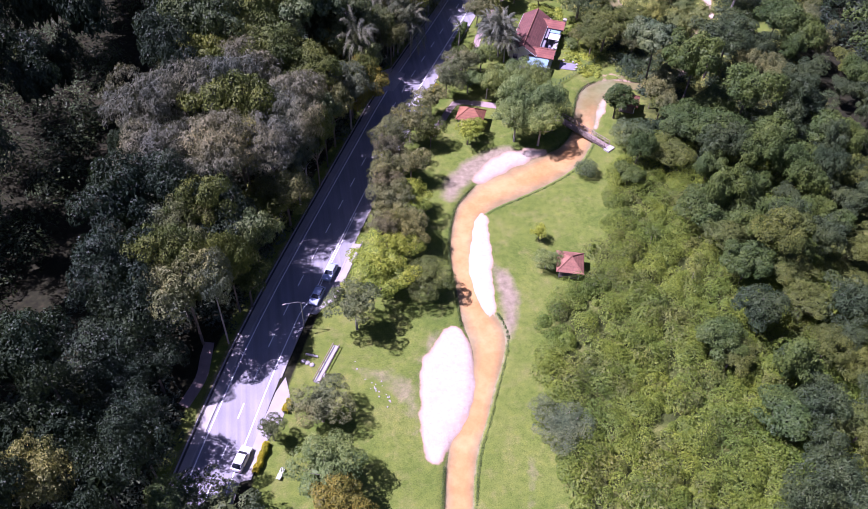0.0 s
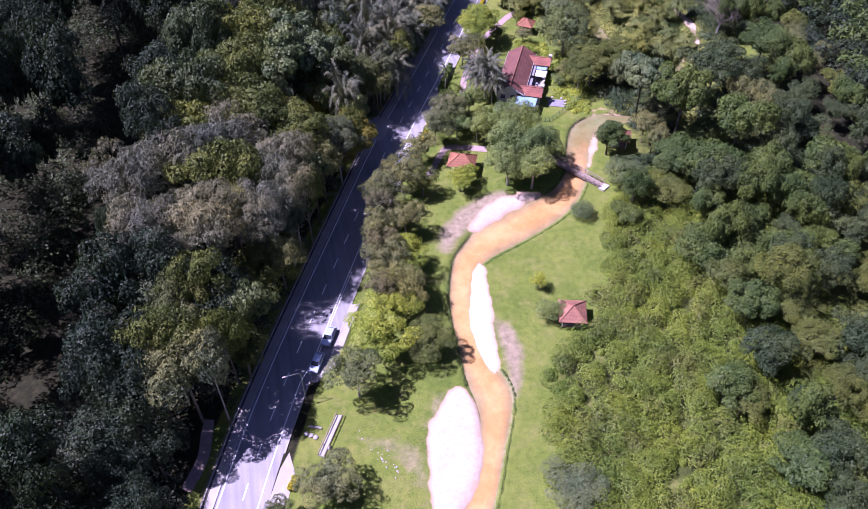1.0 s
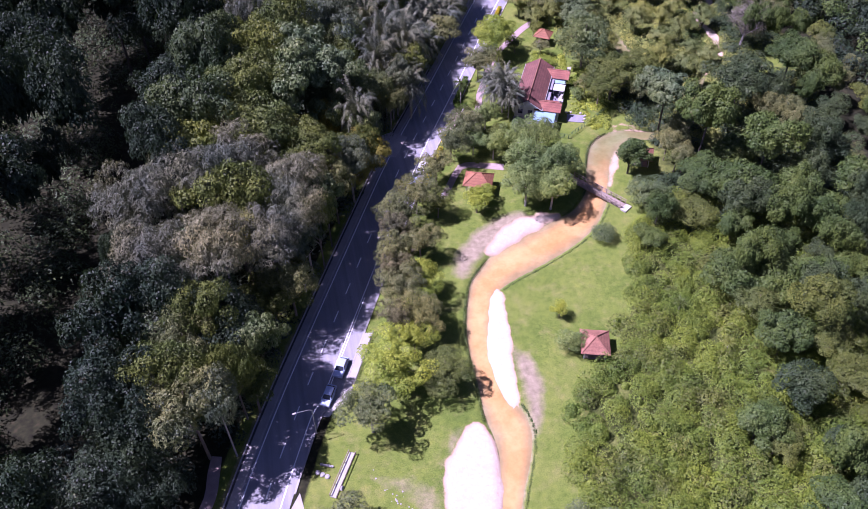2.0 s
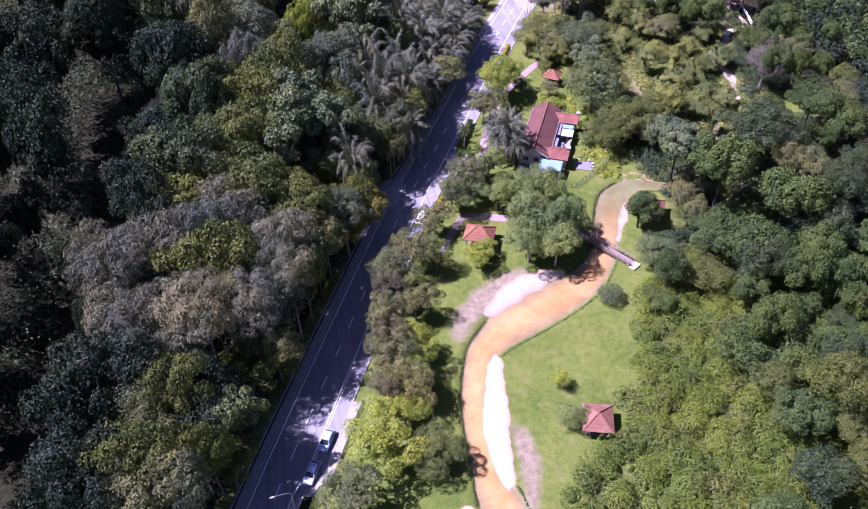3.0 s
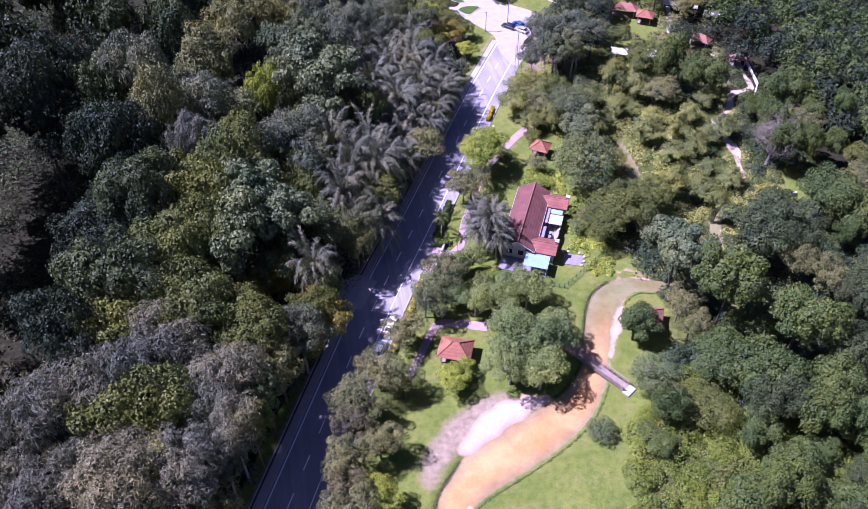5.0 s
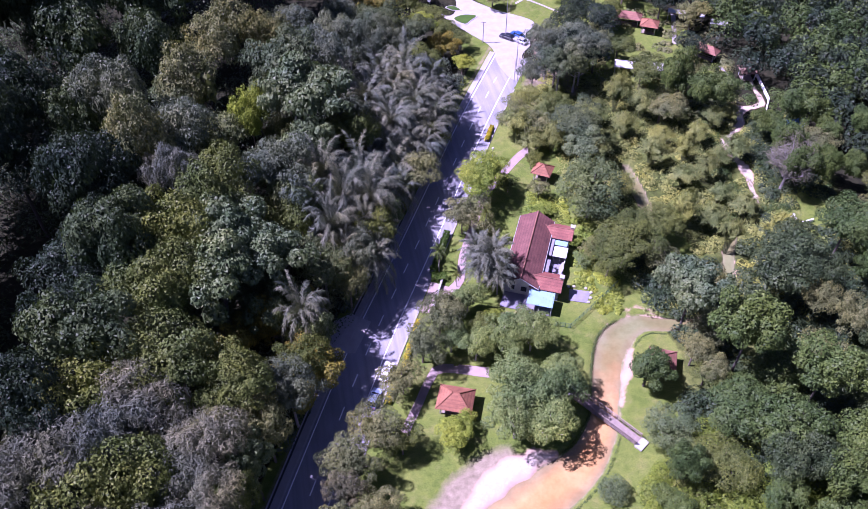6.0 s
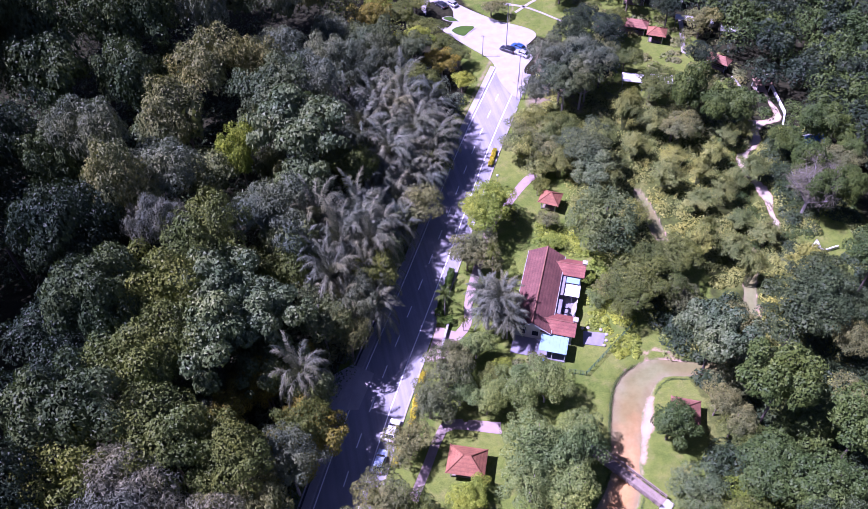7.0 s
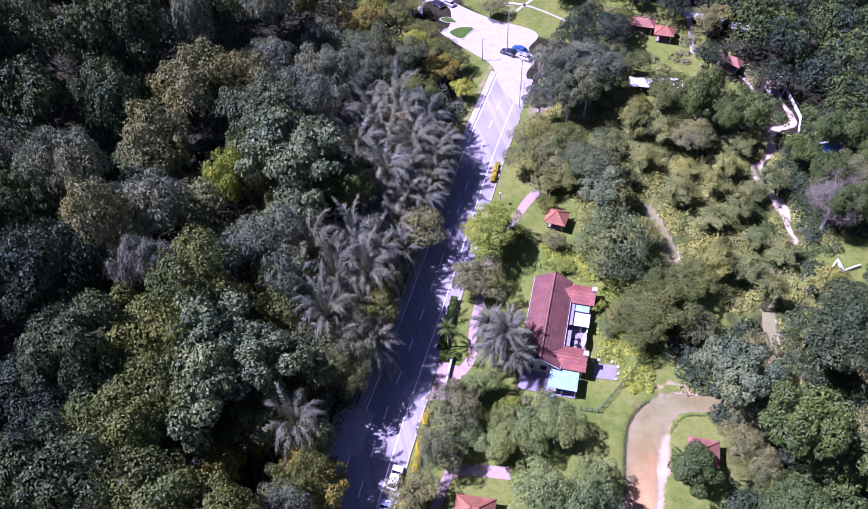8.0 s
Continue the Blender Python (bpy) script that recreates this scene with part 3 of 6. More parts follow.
slab("driveway", [(-6.6, 19.5), (-4.7, 20.0), (-3.2, 25.8), (-1.1, 29.6), (-0.2, 33.8), (-1.4, 37.2), (-2.7, 34.5), (-4.2, 29.0)], 0.06, PALE, "pale concrete pavement at a driveway", "driveway")


def trail(name, pts, material, label, z=0.045):
    return band(name, flowing(pts, 1.2), z, material, label, "path", 0.0)


trail("path", [(33.5, 132, 0.9), (36.0, 135.5, 0.9), (36.8, 141.5, 0.9), (39.3, 150, 0.9), (42.5, 160, 0.8), (48.3, 169.2, 0.9), (52.5, 175.3, 1.0), (57.5, 180.5, 1.0)], PINK, "pink brick garden path over the lawn")
trail("path", [(24.5, 101, 0.8), (27.0, 106.5, 0.8), (29.5, 112.2, 0.8), (32, 114.6, 0.9), (41.6, 114.9, 1.1)], PINK, "pink brick path beside the pavilion", 0.05)
trail("path", [(-15.0, 42.8, 0.8), (-15.1, 40, 0.95), (-15.2, 36, 0.9), (-17.0, 31, 0.9)], PINK, "red-stained concrete path in the undergrowth", 0.06)
trail("path", [(115.5, 256, 0.9), (114.7, 251, 0.9), (112.5, 239, 0.9)], PALE, "pale straight footpath on the far lawn")
trail("path", [(128.5, 233, 0.7), (129.9, 229.7, 0.8), (130.7, 223, 0.9)], PALE, "pale footpath at the wood's edge")
trail("path", [(54.5, 239.5, 0.35), (60.5, 246.5, 0.35), (67, 253, 0.3)], PALE, "pale slanting path over the far green")
trail("path", [(47, 241, 0.4), (58, 243, 0.4), (72, 240, 0.35)], PALE, "pale path across the far green")
for pts in ([(34.0, 224.6), (37.2, 227.8), (41.8, 229.0), (40.0, 226.0), (37.8, 223.2)], [(31.8, 229.2), (34.2, 230.8), (36.8, 229.6), (34.0, 228.6)]):
    isle = group_of("traffic_island", label="low grassy traffic island with a pale kerb", category="traffic island")
    part("kerb", prism(laid(rounded(pts, 5)), 0.0, 0.2), CONCRETE, isle)
    mid = np.mean(pts, axis=0)
    part("turf", prism(laid(rounded([tuple(mid + 0.86 * (np.array(q) - mid)) for q in pts], 5)), 0.15, 0.26), HEDGE, isle)

# ---- foliage ----
rng = np.random.default_rng(7)


def leaves(centres, normals, length, width, jitter=0.7, droop=0.0):
    """One pointed leaf at each centre, its face turned about the normal."""
    k = len(centres)
    nrm = normals + jitter * rng.normal(size=(k, 3))
    nrm /= np.linalg.norm(nrm, axis=1)[:, None] + 1e-9
    t = rng.normal(size=(k, 3))
    t[:, 2] -= droop
    t -= nrm * np.sum(t * nrm, axis=1)[:, None]
    t /= np.linalg.norm(t, axis=1)[:, None] + 1e-9
    s = np.cross(nrm, t)
    ln = (length * rng.uniform(0.7, 1.35, k))[:, None]
    wd = (width * rng.uniform(0.7, 1.3, k))[:, None]
    v = np.stack([centres - t * ln * 0.4 - s * wd * 0.5, centres - t * ln * 0.4 + s * wd * 0.5, centres + t * ln * 0.6], 1)
    return v.reshape(-1, 3)


def sphere_points(k, low=-1.0):
    u = rng.uniform(low, 1, k)
    a = rng.uniform(0, 2 * np.pi, k)
    r = np.sqrt(1 - u * u)
    return np.stack([r * np.cos(a), r * np.sin(a), u], -1)


def crown_points(radius, lift, tall, clumps, total, clump=0.36, spread=0.9, low=-0.35):
    """Leaf places and outward ways for an uneven crown of many clumps, on the heads of its limbs."""
    way = sphere_points(clumps, low)
    heads = 1 if low < -0.6 else int(rng.integers(6, 11))
    at = sphere_points(heads, -0.25) * np.array([0.62, 0.62, 0.56]) * rng.uniform(0.55, 1.1, (heads, 1)) if heads > 1 else np.zeros((1, 3))
    big = rng.uniform(0.28, 0.52, heads) if heads > 1 else np.array([0.84])
    on = rng.choice(heads, clumps, p=big**2 / np.sum(big**2))
    c = (at[on] + way * (big[on] * rng.uniform(0.7, 1.12, clumps))[:, None]) * spread / 0.86
    rad = clump * rng.uniform(0.55, 1.25, clumps)
    share = rad**2 / np.sum(rad**2)
    own = rng.choice(clumps, total * 3, p=share)
    d = sphere_points(total * 3, -0.35)
    p = c[own] + d * (rad[own] * rng.uniform(0.68, 1.2, total * 3))[:, None]
    buried = np.sum(np.linalg.norm(p[:, None] - c[None], axis=2) < 0.78 * rad[None], axis=1)
    keep = np.argsort(buried + 0.5 * rng.uniform(size=total * 3) + 0.6 * (p[:, 2] < -0.35), kind="stable")[:total]
    p, d = p[keep], d[keep]
    nrm = d + 0.45 * p + np.array([0, 0, 0.35])
    return np.stack([p[:, 0] * radius, p[:, 1] * radius, lift + (p[:, 2] * 0.5 + 0.5) * tall], -1), nrm


def fan(v, corners=3):
    return np.arange(len(v)).reshape(-1, corners)


def trunk_mesh(name, top, thick, limbs, reach, material, fork=0.4, rise=0.8):
    bm = bmesh.new()
    rod((0, 0, -0.6), (0.15, 0.1, top * 0.55), thick, thick * 0.62, 7, bm)
    rod((0.15, 0.1, top * 0.55), (0.0, -0.1, top * 0.85), thick * 0.6, thick * 0.2, 6, bm)
    for i in range(limbs):
        a = 2.4 * i + 0.4
        z0 = top * (fork + 0.05 * (i % 4))
        mid = (math.cos(a) * reach * 0.45, math.sin(a) * reach * 0.45, z0 + top * 0.14 * rise)
        rod((0.1, 0.05, z0), mid, thick * 0.38, thick * 0.25, 5, bm, False)
        rod(mid, (math.cos(a + 0.35) * reach * 0.85, math.sin(a + 0.35) * reach * 0.85, z0 + top * 0.27 * rise), thick * 0.25, thick * 0.08, 4, bm, False)
        rod(mid, (math.cos(a - 0.6) * reach * 0.7, math.sin(a - 0.6) * reach * 0.7, z0 + top * 0.33 * rise), thick * 0.2, thick * 0.07, 4, bm, False)
    me = bpy.data.meshes.new(name)
    bm.to_mesh(me)
    bm.free()
    me.materials.append(material)
    return me


# Every stock tree is 10 m high with a crown of 5 m radius.
STOCK, TRUNKS = {}, {}
SHAPES = {  # clumps, leaves, clump size, leaf length, width, droop, lowest way, crown's foot, trunk
    "broad": (60, 5000, 0.26, 0.37, 0.26, 0.2, -0.3, 3.0, BARK),
    "dark": (66, 4300, 0.25, 0.38, 0.25, 0.6, -0.4, 2.4, DARKBARK),
    "dense": (84, 4800, 0.21, 0.37, 0.25, 0.1, -0.3, 4.0, PALEBARK),
    "shade": (60, 4500, 0.26, 0.46, 0.29, 0.6, -0.4, 2.4, DARKBARK),
    "grey": (130, 6600, 0.18, 0.52, 0.115, 1.6, -0.3, 3.2, PALEBARK),
    "bluegrey": (100, 5600, 0.20, 0.44, 0.165, 1.0, -0.3, 3.0, PALEBARK),
    "silver": (60, 4600, 0.24, 0.54, 0.36, 0.3, -0.5, 3.6, DARKBARK),
    "lime": (72, 4800, 0.22, 0.36, 0.24, 0.2, -0.4, 2.0, BARK),
    "yellow": (66, 5000, 0.23, 0.42, 0.26, 0.3, -0.5, 1.6, BARK),
    "olive": (90, 4900, 0.20, 0.36, 0.23, 0.4, -0.4, 2.2, BARK),
    "tall": (54, 4700, 0.28, 0.52, 0.34, 0.6, -0.5, 1.8, DARKBARK),
    "dusk": (90, 4800, 0.20, 0.36, 0.22, 0.4, -0.4, 2.2, BARK),
    "fresh": (80, 5000, 0.23, 0.38, 0.26, 0.2, -0.5, 1.3, PALEBARK),
    "round": (130, 5200, 0.19, 0.36, 0.24, 0.1, -0.7, 0.9, BARK),
}
for kind, (clumps, count, clump, ln, wd, droop, low, foot, bark) in SHAPES.items():
    STOCK[kind] = []
    for v in range(5):
        p, nrm = crown_points(5.0, foot, 10.0 - foot, int(clumps * 1.25), int(count * 1.7), clump * 0.84, 0.92, low)
        inner = sphere_points(320, -0.6) * rng.uniform(0.2, 0.5, (320, 1))
        core = leaves(inner * np.array([4.4, 4.4, 0.46 * (10 - foot)]) + np.array([0, 0, foot + 0.47 * (10 - foot)]), inner, 1.1, 0.8, 0.6)
        verts = np.concatenate([leaves(p, nrm, ln * 0.72, wd * 0.74, 0.62, droop), core])
        STOCK[kind].append(mesh_of("crown_" + kind, verts, fan(verts), M[kind]))
    TRUNKS[kind] = trunk_mesh("trunk_" + kind, 10.0, 0.26, 6, 3.6, bark, 0.36, 0.7)
    TRUNKS[kind, 1] = trunk_mesh("tall_trunk_" + kind, 10.0, 0.22, 6, 2.2, bark, 0.52, 0.55)


def palm_meshes(name, fronds, length, top, material, arch=1.0, wide=0.15):
    """A palm: ringed stem and arching fronds with two rows of leaflets each."""
    out = []
    for i in range(fronds):
        a, e = 2.39996 * i + rng.uniform(-0.2, 0.2), radians(80 - 92 * (i / fronds) + rng.uniform(-12, 12))
        h = np.array([math.cos(a), math.sin(a), 0])
        side = np.array([-h[1], h[0], 0])
        p, n = np.array([0, 0, top]), 30
        for j in range(n):
            s = j / n
            el = e - arch * (1.1 + 0.5 * math.sin(i * 1.7) ** 2) * s**1.3
            stepv = (h * math.cos(el) + np.array([0, 0, math.sin(el)])) * length / n
            up = -h * math.sin(el) + np.array([0, 0, math.cos(el)])
            w = length * wide * (1 - (2 * s - 0.85) ** 2 * 0.75)
            for sg in (1, -1):
                for turn in rng.uniform(-1.0, 0.45, 2):
                    way = side * sg * math.cos(turn) + up * math.sin(turn)
                    tip = p + stepv * 2.6 + way * w * rng.uniform(0.75, 1.1) - np.array([0, 0, 0.25 * w])
                    b0, b1 = p + up * 0.02, p + stepv * 0.55 + up * 0.02
                    out += [b0, b1, tip + stepv * 0.12, tip - stepv * 0.12]
            out += [p - side * 0.05, p + side * 0.05, p + stepv + side * 0.04, p + stepv - side * 0.04]
            p = p + stepv
    v = np.array(out)
    crown = mesh_of("fronds_" + name, v, fan(v, 4), material)
    bm = bmesh.new()
    for j in range(8):
        rod((0.05 * math.sin(j), 0, -0.4 + (top + 0.4) * j / 8), (0.05 * math.sin(j + 1), 0, -0.4 + (top + 0.4) * (j + 1) / 8), 0.24 - 0.012 * j, 0.19 - 0.012 * j, 8, bm)
    stem = bpy.data.meshes.new("stem_" + name)
    bm.to_mesh(stem)
    bm.free()
    stem.materials.append(PALEBARK)
    return crown, stem


PALMS = [palm_meshes("palm", 34, 6.2 + 0.3 * v, 6.0, M["palm"], 1.15 + 0.12 * v, 0.11) for v in range(3)]
BUSHPALMS = [palm_meshes("bushy", 38, 5.0, 6.2 + 0.5 * v, M["palm"], 1.15, 0.13) for v in range(2)]
GREENPALM = palm_meshes("garden", 18, 3.2, 6.5, M["palmgreen"], 1.2)


PLANTED = []


def planted(name, x, y, r, top, crown, stem, label, category, group="", crown_name="crown"):
    """A tree or palm at a place, from stock meshes, r its crown's radius and top its height."""
    PLANTED.append((x, y, r))
    z, k = height(x, y), min(1.6, max(0.72, float(grain(x, y))))
    t = group_of(name, label=label, category=category, group=group)
    tall = k * (1.3 if x < west(y) else 1.12)
    at = site(x, y, 0.6 * top) - 0.55 * top * (tall - 1) * np.array((0.2, 0.92))
    t.matrix_basis = pose(*at, z, 0, 0, float(rng.uniform(0, 360)))
    t.scale = (r / 5 * k, r / 5 * k, top / 10 * tall)
    for part_name, me in (("trunk", stem), (crown_name, crown)):
        ob = new(part_name, me)
        ob.parent = t
        if top > 15 and part_name == "crown":
            ob.scale.z, ob.location.z = 0.78, 2.2
    return t


LABELS = {
    "broad": "broad-crowned green forest tree with uneven foliage",
    "dark": "dark green forest tree with drooping dense foliage",
    "dense": "blue-green tree with a dense clumped crown",
    "shade": "deep green forest tree with a close shaggy crown",
    "grey": "silvery grey-leaved tree with fine drooping twigs",
    "bluegrey": "ash-green tree with a fine feathery crown",
    "silver": "tall tree with large glossy pale-flecked leaves",
    "lime": "bright yellow-green tree in full leaf",
    "yellow": "golden-green tree with yellowing leaf tips",
    "olive": "olive-brown leafy tree beside the road",
    "tall": "tall deep green rainforest tree in shaggy leaf",
    "dusk": "dusky brown-leaved tree beside the road",
    "fresh": "fresh green tree with small leaves and pale limbs",
    "round": "rounded compact green tree on the lawn",
}
COUNTS = {}


def sunny_top(x, y, r):
    """The greatest height west of the road's sunlit stretches."""
    if 28 < y < 46 or 63 < y < 69 or 116 < y < 124 or 153 < y < 157 or 163 < y < 169 or y > 184:
        off = float(west(y)) - x
        if 0 < off < 40:
            return max(5.0, (off - 0.55 * r + 1.0) * 1.0)
    return 99.0


def grow(kind, x, y, r, top, group=""):
    COUNTS[kind] = COUNTS.get(kind, -1) + 1
    top = min(top, sunny_top(x, y, r))
    return planted("tree", x, y, r, top, STOCK[kind][COUNTS[kind] % 5], TRUNKS[(kind, 1) if top > 15 else kind], LABELS[kind], "tree", group)


# kind, x, y, crown radius, height
WEST_WOOD_0 = [
    ('broad', -8.5, 70.7, 6.1, 7.0),
    ('broad', -9.7, 53.2, 4.6, 9.0),
    ('olive', -17.2, 47.1, 6.0, 15.5),
    ('dark', -26.8, 49.2, 6.4, 16.9),
    ('dark', -29.3, 38.0, 6.0, 9.0),
    ('dark', -26.0, 33.0, 4.4, 6.0),
    ('broad', -20.6, 95.8, 6.8, 19.0),
    ('broad', -3.6, 101.6, 5.8, 15.5),
    ('fresh', -14.6, 14.0, 5.0, 9.0),
    ('grey', -29.6, 81.6, 6.6, 19.0),
    ('grey', -23.2, 87.2, 7.0, 19.0),
    ('grey', -15.8, 93.2, 7.2, 18.0),
    ('grey', -7.6, 91.0, 6.6, 17.0),
    ('grey', -3.4, 84.0, 5.6, 16.0),
    ('grey', -24.8, 70.5, 6.6, 18.0),
    ('grey', -15.9, 75.0, 7.2, 18.0),
    ('grey', -8.0, 77.0, 6.2, 16.5),
]
for kind, x, y, r, top in WEST_WOOD_0:
    grow(kind, x, y, r, top, "trees of the western wood")
WEST_WOOD_FAR_0 = [
    # The shade kinds here carry shade in their leaf colour.
    ('shade', -24.6, 122.9, 6.8, 21.9),
    ('broad', -14.8, 117.4, 6.8, 18.9),
    ('shade', -23.6, 104.8, 6.8, 20.4),
    ('broad', -12.2, 103.0, 6.8, 17.4),
    ('yellow', 2.1, 120.4, 4.3, 11.0),
    ('yellow', 6.2, 110.5, 5.7, 9.0),
    ('olive', 22.6, 158.3, 6.8, 9.0),
    ('bluegrey', -1.1, 143.8, 6.8, 18.3),
    ('dense', -4.4, 172.9, 6.8, 18.1),
    ('dark', -46.0, 137.8, 6.8, 23),
    ('bluegrey', -21.6, 146.4, 6.8, 20.4),
    ('dark', -30.9, 135.4, 6.8, 22),
    ('dense', -0.7, 167.2, 6.8, 16.7),
    ('broad', -17.2, 125.6, 6.8, 20.5),
    ('broad', -17.3, 113.9, 6.3, 19.2),
    ('shade', -21.5, 119.5, 4.9, 20.8),
    ('yellow', -0.7, 115.9, 4.3, 11.0),
    ('yellow', 4.2, 106.1, 5.1, 9.0),
    ('olive', -25.4, 140.9, 5.6, 23),
    ('grey', -17.7, 137.0, 4.7, 20),
]
for kind, x, y, r, top in WEST_WOOD_FAR_0:
    grow(kind, x, y, r, top, "trees of the western wood")
WEST_WOOD_FAR_1 = [
    ('bluegrey', -30.0, 149.8, 5.8, 22.8),
    ('dark', -45.0, 146.9, 6.5, 22),
    ('olive', -19.2, 160.5, 6.8, 20.9),
    ('lime', -9.5, 157.0, 4.0, 17.0),
    ('yellow', -1.7, 116.8, 4.4, 10.0),
    ('yellow', 4.4, 107.0, 4.4, 10.0),
    ('yellow', -5.6, 109.0, 4.2, 11.0),
]
for kind, x, y, r, top in WEST_WOOD_FAR_1:
    grow(kind, x, y, r, top, "trees of the western wood")
VERGE_0 = [
    ('dense', 9.6, 49.3, 5.0, 9.0),
    ('lime', 13.8, 58.4, 6.3, 9.0),
    ('lime', 32.9, 100.7, 3.4, 5.5),
    ('broad', 23.5, 57.4, 4.7, 6.0),
    ('lime', 38.7, 161.0, 6.8, 10.0),
    ('olive', 37.4, 151.1, 5.1, 8.0),
    ('olive', 23.3, 109.8, 4.4, 7.0),
    ('olive', 18.4, 99.9, 4.7, 9.0),
    ('olive', 15.1, 93.9, 4.9, 9.0),
    ('broad', 23.6, 98.5, 3.2, 6.0),
    ('olive', 14.9, 83.2, 4.8, 9.5),
    ('olive', 19.2, 87.1, 4.1, 8.0),
    ('dusk', 14.6, 89.0, 3.4, 8.5),
    ('olive', 15.0, 75.0, 4.7, 9.5),
    ('lime', 19.8, 77.7, 4.0, 7.0),
    ('dusk', 13.6, 79.2, 3.4, 9.0),
    ('lime', 18.6, 72.0, 3.6, 7.0),
    ('olive', 30.3, 123.4, 4.6, 9.0),
    ('olive', 26.9, 117.0, 4.6, 8.5),
    ('fresh', 38.0, 118.6, 3.9, 7.0),
    ('fresh', 43.6, 121.5, 4.7, 8.0),
    ('fresh', 45.4, 111.4, 5.9, 12.0),
    ('fresh', 44.6, 104.4, 5.2, 10.2),
]
for kind, x, y, r, top in VERGE_0:
    grow(kind, x, y, r, top, "trees between road and stream")
VERGE_1 = [
    ('broad', 39.5, 123.2, 2.6, 5.0),
    ('olive', 32.6, 128.2, 3.3, 6.0),
    ('fresh', 36.6, 129.4, 3.6, 6.5),
    ('lime', 42.2, 126.2, 1.9, 4.0),
    ('fresh', 33.0, 119.5, 3.0, 6.0),
    ('olive', 35.7, 149.3, 3.4, 7.0),
    ('olive', 5.2, 31.2, 5.0, 7.0),
    ('fresh', 6.6, 21.6, 5.4, 8.5),
    ('yellow', 8.6, 16.2, 5.2, 8.0),
    ('dense', -2.4, 27.2, 2.3, 5.0),
    ('dense', -8.2, 13.2, 6.2, 9.0),
    ('lime', 40.0, 160.4, 5.2, 9.0),
    ('lime', 35.0, 103.4, 2.6, 4.6),
    ('olive', 16.0, 71.4, 4.6, 9.0),
    ('dusk', 14.6, 68.2, 3.8, 8.0),
    ('olive', 20.6, 68.6, 4.2, 8.0),
    ('lime', 17.6, 64.2, 3.8, 7.0),
]
for kind, x, y, r, top in VERGE_1:
    grow(kind, x, y, r, top, "trees between road and stream")
EAST_0 = [
    ('round', 64.2, 94.5, 2.9, 3.2),
    ('lime', 49.4, 73.0, 1.9, 3.6),
    ('fresh', 50.3, 65.7, 2.9, 4.2),
    ('tall', 74.9, 117.6, 4.9, 8.5),
    ('round', 77.6, 106.5, 5.2, 7.0),
    ('tall', 93.6, 124.2, 7.4, 24.0),
    ('tall', 110.7, 118.8, 7.4, 20.0),
    ('tall', 103.4, 109.0, 7.4, 14.0),
    ('tall', 94.4, 111.3, 6.7, 10.0),
    ('broad', 87.1, 101.5, 6.4, 8.0),
    ('fresh', 49.8, 122.5, 4.8, 8.5),
    ('fresh', 52.5, 109.7, 6.0, 11.6),
    ('fresh', 51.0, 104.0, 5.8, 10.2),
    ('fresh', 55.5, 115.3, 4.0, 8.5),
    ('olive', 89.0, 119.5, 4.0, 9.0),
    ('dense', 49.6, 30.6, 5.4, 4.0),
    ('tall', 85.6, 49.5, 5.6, 8.0),
    ('broad', 88.2, 46.0, 4.2, 6.5),
    ('broad', 95.6, 75.5, 6.0, 9.0),
    ('tall', 101.0, 80.5, 6.0, 11.0),
    ('tall', 75.2, 92.5, 3.6, 5.0),
]
for kind, x, y, r, top in EAST_0:
    grow(kind, x, y, r, top, "trees east of the stream")
EAST_FAR_0 = [
    ('round', 67.0, 161.0, 7.6, 15.0),
    ('dense', 67.3, 183.3, 6.8, 12.0),
    ('dark', 65.8, 211.1, 6.8, 14.0),
    ('olive', 53.4, 184.1, 6.8, 8.0),
    ('broad', 74.7, 147.3, 6.8, 11.0),
    ('broad', 86.0, 155.9, 5.9, 9.0),
    ('silver', 85.7, 134.9, 7.4, 20.0),
    ('olive', 91.6, 129.2, 4.6, 10.0),
    ('shade', 108.2, 142.1, 8.6, 17.0),
    ('shade', 116.6, 151.0, 8.0, 17.0),
    ('broad', 90.4, 117.2, 4.6, 7.0),
    ('tall', 104.2, 120.6, 6.6, 11.0),
    ('silver', 68.1, 176.4, 5.6, 10.0),
    ('bluegrey', 59.3, 209.0, 6.6, 15.0),
    ('bluegrey', 69.8, 210.0, 6.6, 16.0),
    ('dense', 62.8, 203.0, 6.2, 14.0),
    ('bluegrey', 55.6, 200.4, 4.0, 10.0),
    ('olive', 55.9, 163.2, 2.6, 4.5),
    ('olive', 87.0, 123.6, 4.6, 9.0),
    ('tall', 136.1, 160.6, 7.4, 18.0),
    ('broad', 91.7, 213.5, 6.8, 10.0),
    ('olive', 96.2, 200.0, 6.8, 9.0),
    ('dark', 80.1, 230.8, 6.8, 11.0),
    ('olive', 148.8, 199.7, 6.8, 9.0),
    ('broad', 70.4, 143.1, 4.9, 9.0),
    ('broad', 51.0, 127.6, 2.2, 3.2),
    ('lime', 57.4, 157.6, 2.6, 2.6),
    ('lime', 64.0, 149.5, 2.0, 2.6),
    ('fresh', 65.4, 144.5, 2.2, 3.0),
    ('olive', 67.5, 147.0, 3.2, 6.0),
    ('broad', 78.5, 153.6, 4.8, 9.0),
    ('olive', 85.1, 146.5, 4.2, 8.0),
]
for kind, x, y, r, top in EAST_FAR_0:
    grow(kind, x, y, r, top, "trees east of the stream")
